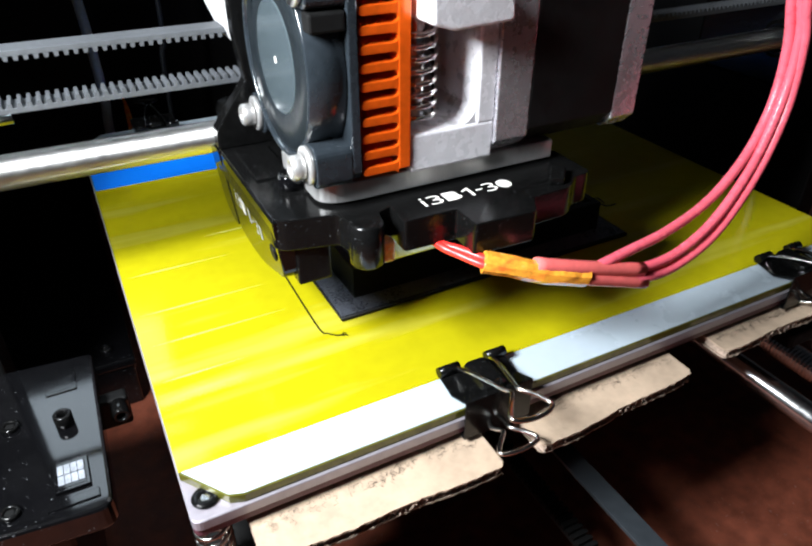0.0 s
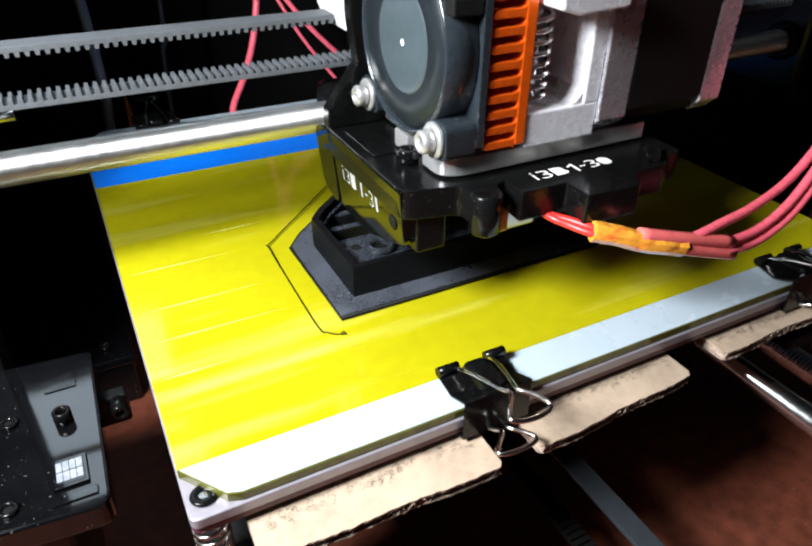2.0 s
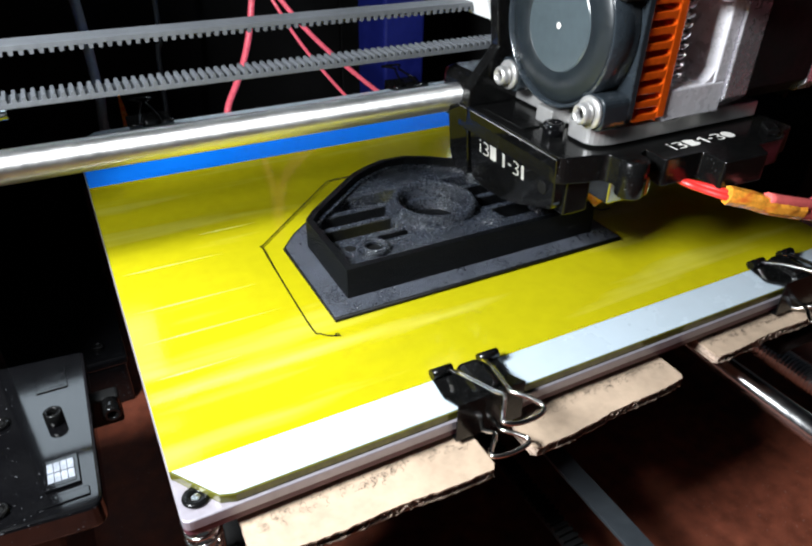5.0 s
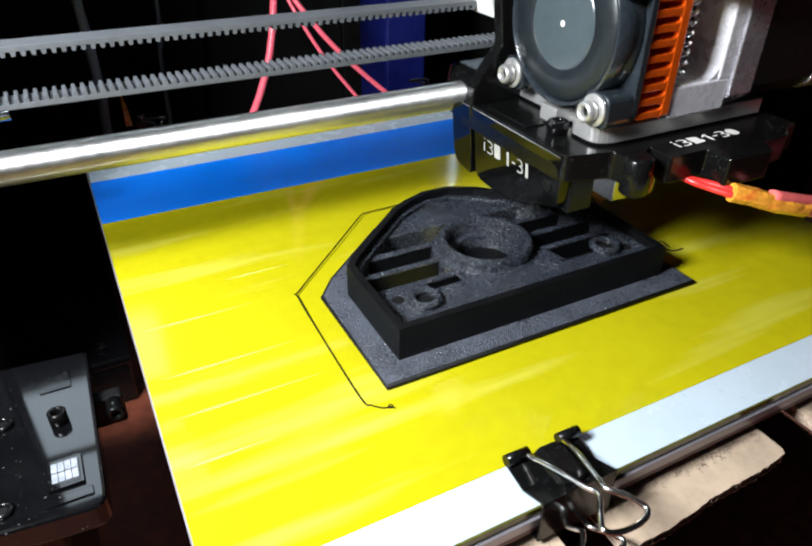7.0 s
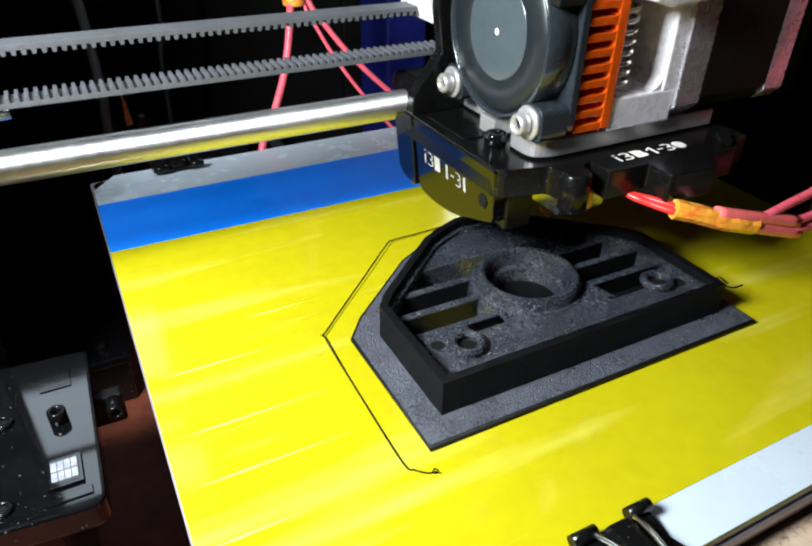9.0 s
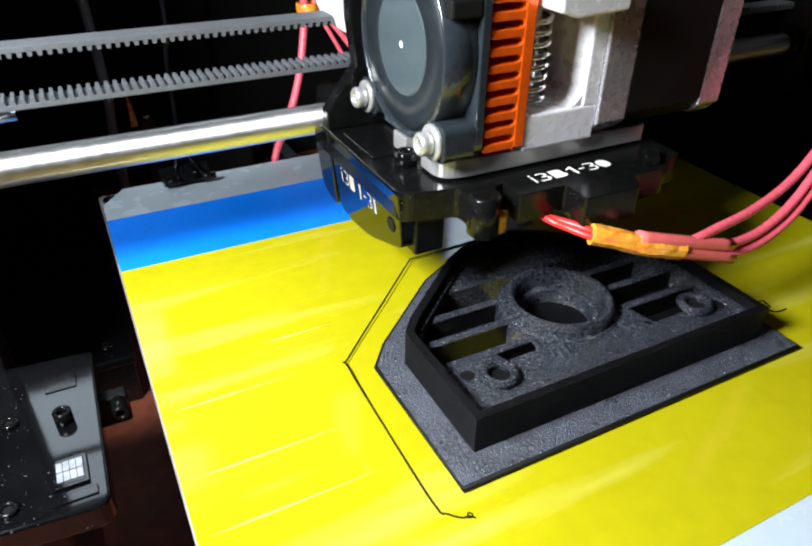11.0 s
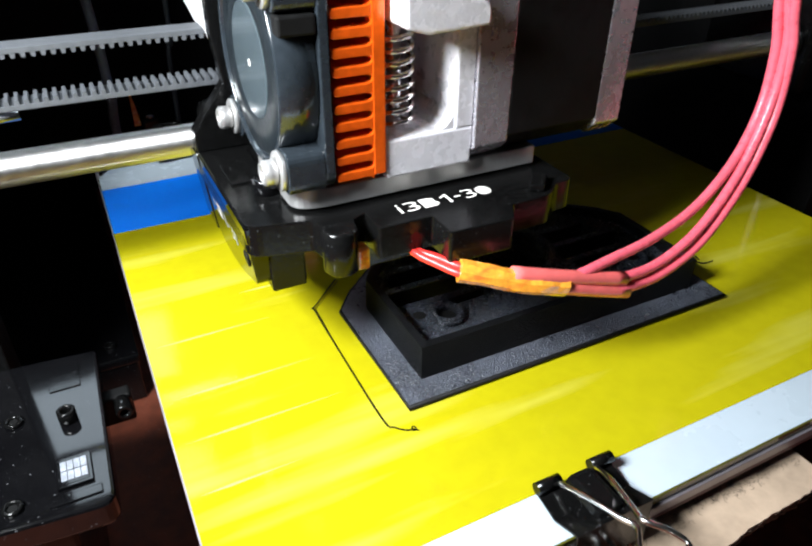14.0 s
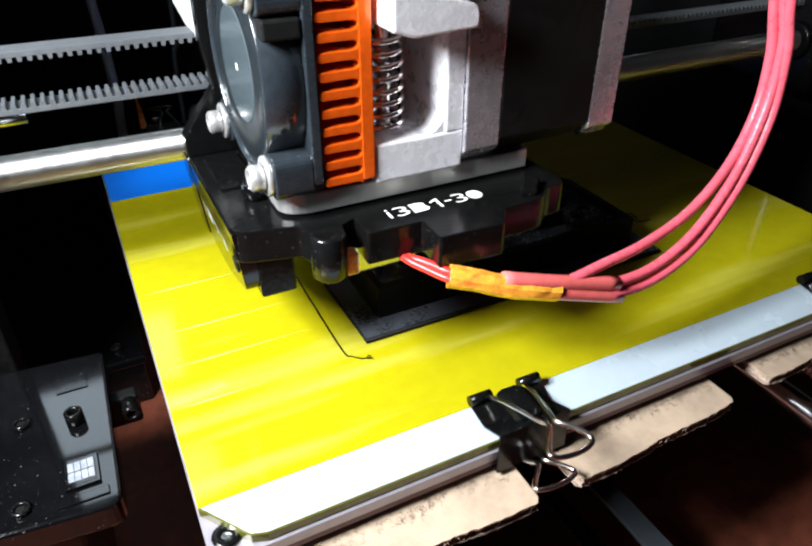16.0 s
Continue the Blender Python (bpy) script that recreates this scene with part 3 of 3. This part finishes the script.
ON_BED += [binder_clip(65.7, 0, False), binder_clip(169.5, 0, False), binder_clip(29.5, L + 1.4, True, BLACK), binder_clip(150, L + 1.4, True, BLACK)]

def heater_cable():
    """The bed's own supply: three red wires from the rear edge up to a yellow tie."""
    c = thing("heater_cable", (90, 212, -8), "three red heater wires rising from the bed's rear edge", "cable")
    for r, pts in ((1.5, ((62, 201, -7), (64, 206, 1), (72, 212, 12), (79.5, 218, 26), (85, 224, 44), (87.5, 230, 56), (89, 236, 90))),
                   (0.8, ((128, 202, -7), (122, 207, -3), (106, 214, 18), (96, 221, 36), (90.5, 228, 53), (90, 236, 90))),
                   (1.15, ((146, 202, -7), (138, 208, -2), (114, 214, 20), (100, 221, 37), (92.5, 228, 53), (91.5, 236, 90)))):
        part("wire", tube(pts, r, 10, 8), RED, c)
    part("cable_tie", ring((88, 227.8), "z", 4.4, 2.6, 46.5, 50, 18), AMBER, c, "small yellow cable tie")
    return c


ON_BED.append(heater_cable())

# ---- the print ----
WALLS = [(52.9, 46.6), (134.4, 46.6), (134.4, 75.5), (130.5, 81), (114.5, 95.6), (107.5, 101.6), (99.5, 105.6), (91, 105.8), (83.6, 103.0), (77.4, 99.6), (56.5, 81), (52.9, 76.5)]


def grown(outline, d):
    """The outline moved outwards by d."""
    out, n = [], len(outline)
    for i in range(n):
        p, a, b = Vector(outline[i]), Vector(outline[i - 1]), Vector(outline[(i + 1) % n])
        u, v = (p - a).normalized(), (b - p).normalized()
        nu, nv = Vector((u.y, -u.x)), Vector((v.y, -v.x))
        m = (nu + nv).normalized()
        out.append(tuple(p + m * d / max(0.35, m.dot(nu))))
    return out


def shell(outer, inner, z0, z1, bm):
    n = len(outer)
    loops = [[bm.verts.new((x, y, z)) for x, y in o] for o, z in ((outer, z0), (outer, z1), (inner, z1), (inner, z0))]
    for a, b in zip(loops, loops[1:] + loops[:1]):
        for k in range(n):
            bm.faces.new((a[k], a[(k + 1) % n], b[(k + 1) % n], b[k]))
    bmesh.ops.recalc_face_normals(bm, faces=bm.faces)
    return bm


def printed_part():
    """A bracket on its brim: outer wall, front and rear plates, ribs with slots between them, most closed by black
    sheets for their shade, and a round collar.
    """
    p = thing("printed_part", (93.5, 72, 0), "half-finished black plastic part being printed on the bed", "printed part")
    cx, cy = 93.5, 73.5
    border = grown(WALLS, 6.1)
    part("brim", shell(border, grown(WALLS, -1.0), 0.02, 1.3, bmesh.new()), BRIM_LIT, p, "flat black brim, its sheen put into the colour")
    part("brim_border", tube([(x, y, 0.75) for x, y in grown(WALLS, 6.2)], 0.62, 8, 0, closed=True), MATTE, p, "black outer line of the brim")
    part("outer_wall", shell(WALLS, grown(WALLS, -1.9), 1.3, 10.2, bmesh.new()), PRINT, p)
    part("inner_ledge", shell(grown(WALLS, -1.91), grown(WALLS, -3.2), 0.02, 7.9, bmesh.new()), PRINT_LIT, p, "low grainy ledge inside the wall, coloured as lit")
    front = [(56.1, 49.8), (131.2, 49.8), (131.2, 58.0), (108.5, 58.0), (103.5, 62.2), (83.2, 62.2), (70.8, 61.9), (69.6, 64.9), (56.1, 64.9)]
    part("floor_plate", prism(front, 0.02, 6.6, bevel=0.2), PRINT_LIT, p)
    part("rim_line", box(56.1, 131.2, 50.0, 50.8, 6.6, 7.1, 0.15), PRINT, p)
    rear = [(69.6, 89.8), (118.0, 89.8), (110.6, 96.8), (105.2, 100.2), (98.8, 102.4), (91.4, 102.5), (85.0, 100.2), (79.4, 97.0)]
    part("floor_plate", prism(rear, 0.02, 6.8, bevel=0.2), PRINT_LIT, p)
    for y, left, right in ((65.0, 56.1, 131.2), (73.0, 56.1, 131.2), (81.0, 60.2, 127.2)):
        half = math.sqrt(14.4 ** 2 - (y + 1.0 - cy) ** 2)
        for a, b in ((left, cx - half), (cx + half, right)):
            # dark rib with a paler cap: the lit top edge is in the colour
            part("rib_top", box(a, b, y, y + 2.1, 6.1, 6.5, 0.12), PRINT_LIT, part("rib", box(a, b, y + 0.1, y + 2.0, 0.02, 6.12, 0), PRINT, p), "grainy top of the rib, coloured as lit")
    part("web", ring((cx, cy), "z", 15.0, 11.2, 0.02, 6.9, 64, bevel=0.6), PRINT_LIT, p)
    for sx, reach in ((-1, 16.5), (1, 25)):
        for k in range(4):
            a = cx + sx * (8.0 + 1.7 * k)
            part("fillet", prism([(a, 60.0), (a + sx * (reach - 10) * 0.22, 55.0 + k), (a + sx * 1.2, 64.2 + 0.9 * k), (a, 64.2 + 0.9 * k)][::sx], 6.5, 6.82 - 0.04 * k, bevel=0.12), PRINT_LIT, p)
    part("stray_strand", tube([(134.0, 47.5, 9.6), (136.8, 46.2, 8.6), (139.6, 45.6, 8.9)], 0.22, 6, 4), PRINT, p)
    part("stray_strand", tube([(133.6, 49.5, 10.1), (136.0, 49.8, 9.8), (137.6, 48.2, 8.4)], 0.2, 6, 4), PRINT, p)
    part("stray_strand", tube([(90.5, 102.6, 7.0), (92.5, 100.8, 8.2), (94.4, 98.6, 7.6), (97.0, 97.8, 7.0)], 0.3, 6, 4), PRINT_LIT, p)
    part("collar", ring((cx, cy), "z", 13.4, 10.6, 0.02, 9.8, 64, bevel=0.9), PRINT_LIT, p, "round collar with a stepped bore")
    part("bore_step", ring((cx, cy), "z", 10.8, 8.4, 0.02, 5.4, 64, bevel=0.3), PRINT_LIT, p)
    # black disc and sheets added to darken the bore and slots
    part("bore_shade", ring((cx, cy), "z", 8.5, 0, 0.02, 1.6, 48, bevel=0.1), PRINT, p)
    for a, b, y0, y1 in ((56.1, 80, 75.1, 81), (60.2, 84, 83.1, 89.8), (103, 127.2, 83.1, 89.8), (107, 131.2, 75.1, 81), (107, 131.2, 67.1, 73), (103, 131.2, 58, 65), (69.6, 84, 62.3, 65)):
        part("slot_shade", box(a, b, y0, y1, 0.02, 1.2, 0), PRINT, p)
    for x, hole in ((66.0, 60.2), (123.4, 129.2)):
        part("screw_boss", ring((x, 58.2), "z", 4.4, 2.3, 6.5, 8.4, 32, bevel=0.7), PRINT_LIT, p)
        # flat black discs stand for the dark inside the holes
        part("boss_pit_shade", ring((x, 58.2), "z", 2.35, 0, 6.5, 6.75, 24, bevel=0.05), MATTE, p)
        part("small_hole_shade", ring((hole, 61.5 if hole < 90 else 56.0), "z", 1.6, 0, 6.5, 6.68, 16, bevel=0.05), MATTE, p)
    return p


ON_BED.append(printed_part())


def skirt():
    k = thing("filament_skirt", (60, 76, 0), "thin black line of filament laid round the print", "filament")
    outer = [(44.6, 35.2), (43.4, 35.6), (41.6, 37.4), (40.4, 40.2), (40.6, 60), (41.2, 82.6), (42.4, 85.2), (60, 102.5), (74.4, 116.6), (77.0, 117.9), (86, 118.2), (100, 119)]
    inner = [(40.6, 58), (41.6, 81.4), (43.0, 84.8), (60.6, 101.8), (75.0, 115.8), (77.4, 117.2), (86, 117.5), (99, 118.2)]
    curl = [(44.4, 35.2), (45.0, 34.8), (45.6, 35.3), (45.2, 35.9), (44.8, 35.4), (45.8, 34.4)]
    for path, r in ((outer, 0.17), (inner, 0.08), (curl, 0.13)):
        part("strand", tube([(x, y, r + 0.01) for x, y in path], r, 8, 4), PRINT, k)
    return k


ON_BED.append(skirt())

# ---- the print head ----
CARRIAGE = round_outline(
    [(28.6, 72), (28.6, 26.2), (41.0, 23.4), (41.4, 20.5), (41.8, 15.2), (47.2, 14.6), (48.4, 20.6), (51.6, 21.8), (51.2, 14.8), (63.0, 14.6), (62.8, 7.4), (77, 6.8), (80, 12.0), (90, 12.4), (94, 16.0), (99, 16.4), (99, 72)],
    [1, 3.0, 1.2, 1, 3.0, 3.0, 1, 0.6, 0.8, 0.6, 0.8, 1.0, 0.8, 1.5, 1, 2, 1])


def leaning(bm, set_out=0.0):
    """The carriage's side leans in towards its lower edge."""
    for v in bm.verts:
        v.co.x += (39.5 - v.co.z) * 0.11 - set_out
    return bm


def print_head():
    h = thing("print_head", (64, 46, 12), "extruder print head with fan, orange heat sink and motor", "print head")
    # moulded carriage
    car = part("carriage", prism(CARRIAGE, 33, 40, bevel=0.5), BLACK, h, "black moulded carriage")
    part("side_wall", leaning(prism(round_outline([(65.6, 36), (65.6, 18.4), (58, 17.6), (47, 18.6), (36, 22.5), (27.6, 25.5), (26.8, 39.5), (66, 39.5)], [0.6, 3, 5, 8, 6, 2, 0.5, 0.5]), 28.3, 33, "x", 0.4)), GLOSS, car, "glossy black side wall")
    part("rear_fin", leaning(prism(round_outline([(77.5, 37), (77.5, 19.5), (67.6, 17.8), (67.0, 39.5), (72, 39.5)], [2, 4, 2, 0.5, 0.5]), 28.1, 33, "x", 0.4)), GLOSS, car)
    part("bearing_housing", box(33, 99, 70, 90, 30, 46, 3.0), BLACK, car)
    part("recess", prism([(31, 45), (37, 45), (39, 52), (39, 63), (31, 63)], 40.0, 40.5, bevel=0.15), BLACK, car)
    part("post", ring((44.6, 18.2), "z", 3.5, 0, 30.6, 40.3, 28, bevel=0.6), BLACK, car)
    part("hanging_block", box(32.6, 40.0, 26.5, 40, 23.6, 33, 0.5), BLACK, car)
    part("rib", prism([(86, 15), (89, 13.5), (93, 18), (90, 20)], 40, 41.8, bevel=0.4), BLACK, car)
    # flat black hexagon stands for the dark of the nut's hole
    part("nut_pocket_shade", leaning(ring((31.9, 29.9), "x", 1.9, 0, 28.0, 28.4, 6, bevel=0.1)), MATTE, car)
    lettering("lettering", (("i", 57.8, 58.5), ("3", 59.5, 62.5), ("B", 63.2, 66.9), ("-", 70.8, 72.4), ("3", 72.9, 75.8), ("0", 76.2, 79.6)), 18.2, 21.9, Matrix.Translation((0, 0, 40.06)), INK, car)
    lettering("lettering", (("i", 1.0, 1.6), ("3", 2.8, 5.6), ("B", 6.3, 9.2), ("1", 12.2, 13.2), ("-", 14.7, 16.2), ("3", 17.0, 19.6), ("1", 20.7, 21.8)), 0.0, 4.0, Matrix.Translation((29.42, 61.5, 28.5)) @ pose(0, 0, 0, 0, -6.3, 0) @ pose(0, 0, 0, 90, 0, -90), INK_SHADED, car, -0.16)
    part("numeral", prism([(69.15, 18.2), (69.75, 18.2), (69.75, 21.9), (69.2, 21.9), (67.8, 21.0), (67.95, 20.6), (69.15, 21.2)], 40.0, 40.06, bevel=0), INK, car)
    part("ink_blot", prism([(63.6, 18.6), (66.5, 18.6), (66.4, 21.5), (63.6, 21.5)], 40.0, 40.05, bevel=0), INK, car)
    part("ink_blot", prism([(77.8 + 1.5 * math.cos(a * 0.45), 20.0 + 1.8 * math.sin(a * 0.45)) for a in range(14)], 40.0, 40.05, bevel=0), INK, car)
    part("ink_blot", leaning(prism([(55.2, 28.9), (55.2, 32.6), (52.4, 32.6), (52.4, 28.9)], 28.2, 28.3, "x", bevel=0), 0.03), INK_SHADED, car)
    cap_screw("screw", 36.8, 39.5, 40, 2.7, 3.3, ACRYLIC, h, "black cap screw")
    # rear upright and belt clamp
    part("rear_plate", prism([(28.2, 40), (28.4, 45), (36.6, 55.5), (35.2, 66), (35.2, 110), (100, 110), (100, 40)], 66, 70, "y", 0.4), BLACK, h, "black upright plate")
    part("belt_clamp", prism(round_outline([(33.5, 90), (34.6, 70), (38, 60.8), (46, 60.8), (46, 90)], [1] * 5), 73, 91, "y", 0.5), WHITE, h, "white belt clamp")
    # steel seat
    part("steel_seat", prism(round_outline([(44, 66), (44, 42), (38.6, 36), (38.6, 26), (95, 25.8), (95, 66)], [0.5, 1, 1, 8.5, 0.5, 0.5], 8), 40.6, 44.9, bevel=0.35), SATIN, h, "bright steel seat plate")
    part("side_tab", box(38.2, 44.2, 42.5, 49, 40.6, 44.9, 0.4), SATIN, h, "steel tab of the seat plate")
    # fan
    cy, cz = 44, 66
    fan = part("fan_frame", prism(round_outline([(cy - 20.5, cz - 20.5), (cy + 20.5, cz - 20.5), (cy + 20.5, cz + 20.5), (cy - 20.5, cz + 20.5)], [3.5] * 4), 44.6, 46.6, "x", 0.3), FANGREY, h, "grey plastic fan frame")
    part("housing", ring((cy, cz), "x", 19.8, 18.8, 37, 44.6, 72, bevel=0.35), FANGREY, fan)
    part("rotor", ring((cy, cz), "x", 18.6, 10.6, 37.5, 43.6, 64, bevel=0.9), FANDARK, fan)
    hub = part("hub", ring((cy, cz), "x", 11.8, 0, 37.44, 44, 48, bevel=0.9), HUB, fan, "smooth grey hub")
    part("dot", ring((cy - 0.4, cz - 0.3), "x", 0.75, 0, 37.42, 37.5, 16, bevel=0.02), INK, hub)
    for sy in (-1, 1):
        for sz in (-1, 1):
            y, z = cy + sy * 16.4, cz + sz * 16.4
            lug = prism(round_outline([(y - 4.1, z - 4.1), (y + 4.1, z - 4.1), (y + 4.1, z + 4.1), (y - 4.1, z + 4.1)], [2.2] * 4), 37.2, 44.7, "x", 0.3)
            part("lug", lug, FANGREY, fan)
            bolt = part("bolt", ring((y, z), "x", 2.5, 1.3, 33.2, 36.2, 24, bevel=0.5), SATIN, fan, "steel socket bolt")
            part("washer", ring((y, z), "x", 3.9, 2.0, 36.1, 37.2, 28, bevel=0.2), SATIN, bolt)
            part("socket", ring((y, z), "x", 1.35, 0, 34.6, 36.2, 6, bevel=0.05), MATTE, bolt)
    part("cable_notch", box(37.6, 44.4, cy - 20.6, cy - 17.0, 74.5, 78, 0.5), MATTE, fan)
    # heat sink
    sink = part("heat_sink", box(54.6, 57.3, 23.8, 64, 46.6, 87, 0.3), ORANGE, h, "orange anodised heat sink")
    for k in range(12):
        z = 47.3 + 3.35 * k
        own = prism(round_outline([(46.9, z - 0.9), (54.0, z - 0.92), (54.8, z - 1.6), (54.8, z + 1.6), (54.0, z + 0.92), (46.9, z + 0.9)], [0.95, 0.8, 0, 0, 0.8, 0.95]), 23.9, 64, "y", 0.45)
        part("fin", own, ORANGE, sink)
    # extruder block with its window, spring and lever
    blk = part("extruder_block", box(57.5, 77, 24.2, 62, 45, 53, 0.5), CAST, h, "cast aluminium extruder block")
    part("column", box(72.8, 77, 24.2, 62, 52.8, 90, 0.5), CAST, blk)
    # black wall puts the shade of the block's deep window into colour
    part("recess_shade", box(57.5, 73, 49, 62, 52.8, 90, 0.4), MATTE, blk)
    part("corner_fillet", prism([(72.9, 53), (72.9, 56.2), (71.9, 54.6), (70.9, 53.6), (69.6, 53)], 24.6, 49, "y", 0), CAST, blk)
    part("spring", helix((62.6, 31.5), 3.7, 0.62, 8.5, 53, 73), WIRESTEEL, h, "coiled steel spring")
    part("spring_pin", ring((62.6, 31.5), "z", 1.5, 0, 52.9, 74, 16), STEEL, h)
    lever = part("lever", prism(round_outline([(58.5, 75.0), (63, 73.6), (75.8, 74.2), (75.8, 78.0), (72, 79.4), (58.5, 82)], [0.8, 1, 1, 1.4, 1, 1]), 18.0, 46, "y", 0.9), CAST, h, "cast aluminium clamping lever")
    part("lever_arm", box(59, 70, 20, 44, 78, 92, 1.0), CAST, lever)
    # motor
    def motor_ring(a, b, c):
        y0, y1, z0, z1 = 23.4, 65, 45.4, 87.5
        return prism([(y0 + c, z0), (y1 - c, z0), (y1, z0 + c), (y1, z1 - c), (y1 - c, z1), (y0 + c, z1), (y0, z1 - c), (y0, z0 + c)], a, b, "x", 0.3)
    mot = part("motor_front", motor_ring(77.1, 85.4, 3.0), MOTORCAP, h, "silver motor flange")
    part("motor_body", motor_ring(85.4, 109, 4.4), MATTE, h, "black laminated motor body")
    part("motor_rear", motor_ring(109, 116, 3.0), MOTORCAP, h, "silver motor end cap")
    # hot end under the carriage
    part("heater_block", box(57, 73, 36, 52, 17, 29, 0.6), STEEL, h, "heater block")
    part("barrel", ring((63.4, 46.8), "z", 3, 0, 28.5, 42, 20), STEEL, h)
    bm = ring((63.4, 46.8), "z", 3.4, 0, 13, 17.2, 6)
    noz = part("nozzle", bm, AMBER, h, "brass nozzle")
    own = bmesh.new()
    bmesh.ops.create_cone(own, cap_ends=True, segments=20, radius1=0.4, radius2=3.0, depth=2.9, matrix=Matrix.Translation((63.4, 46.8, 11.7)))
    part("tip", own, AMBER, noz)
    part("film_wrap", box(47.8, 50.6, 17.5, 21, 29.6, 34.5, 0.6), AMBER, h, "crumpled amber film")
    # heater wires: taped bundle, sleeve, and the loop that rises to the cable
    runs = (((58, 26, 33), (58.2, 16.0, 32.7), (60.8, 11.0, 32.7), (63.8, 6.0, 32.3), (68.6, 3.2, 30.9), (74.3, 1.6, 29.0)),
            ((57, 26, 33), (57.7, 15.0, 32.7), (60.2, 10.0, 32.0), (63.2, 5.0, 31.5), (68.0, 2.8, 30.3), (73.7, 1.4, 28.4)))
    for r in runs:
        part("wire", tube([(x + 1.2, y, z) for x, y, z in r], 0.85, 10, 6), HOTWIRE, h, "deep red heater wire")
    own = tube([(64.2, 6.0, 32.0), (70.0, 3.5, 30.4), (77.2, 1.5, 28.0), (86.0, 0.0, 25.6)], 2.4, 9, 4)
    for v in own.verts:
        v.co += 0.3 * noise.noise_vector(v.co * 0.33)
    for f in own.faces:
        f.smooth = False
    part("tape_wrap", own, AMBER, h, "shiny amber film round the wires")
    for r in (((74.1, 2.0, 30.6), (85.7, 0.0, 27.6), (101.1, -1.5, 23.5)), ((77.3, 1.2, 28.0), (85.8, -0.5, 25.3), (102.1, -2.0, 20.3))):
        part("sleeve", tube(r, 1.6, 12, 6), SLEEVE, h, "red heat-shrink sleeve")
    loops = (((96, -1.6, 22.4), (100.4, -2.0, 21.5), (111.1, -1.5, 21.2), (123.2, 0.0, 24.4), (133.2, 2.0, 31.4), (140.8, 4.0, 40.2), (146.2, 6.0, 51.8), (146.2, 7.0, 64.9), (144.4, 8.0, 73.4), (141, 9.0, 92)),
             ((96, -1.2, 25.0), (100.3, -1.5, 23.9), (111.4, -0.5, 23.7), (122.5, 1.0, 27.1), (131.9, 3.0, 33.3), (139.5, 5.0, 42.0), (145.0, 7.0, 53.5), (145.7, 8.0, 65.8), (144.0, 9.5, 75), (140, 10.5, 92)),
             ((88, -0.2, 27.0), (92, -0.2, 27.6), (98.0, 0.5, 28.0), (110.8, 2.0, 28.9), (124.8, 4.0, 32.5), (136.2, 6.0, 40.4), (143.9, 8.5, 50.8), (145.2, 9.8, 63.2), (143.2, 11, 74), (139, 12, 92)))
    for r in loops:
        part("wire", tube(r, 1.15, 10, 6), RED, h, "red silicone wire loop")
    return h


HEAD_THING = print_head()


def motions():
    at = HEAD_THING.location.copy()
    walk(HEAD_THING, [(t, pose(at.x + x / 1000, at.y, at.z)) for t, x in HEAD])
    for ob in ON_BED:
        at = ob.location.copy()
        walk(ob, [(t, pose(at.x, at.y + y / 1000, at.z)) for t, y in BED])


motions()
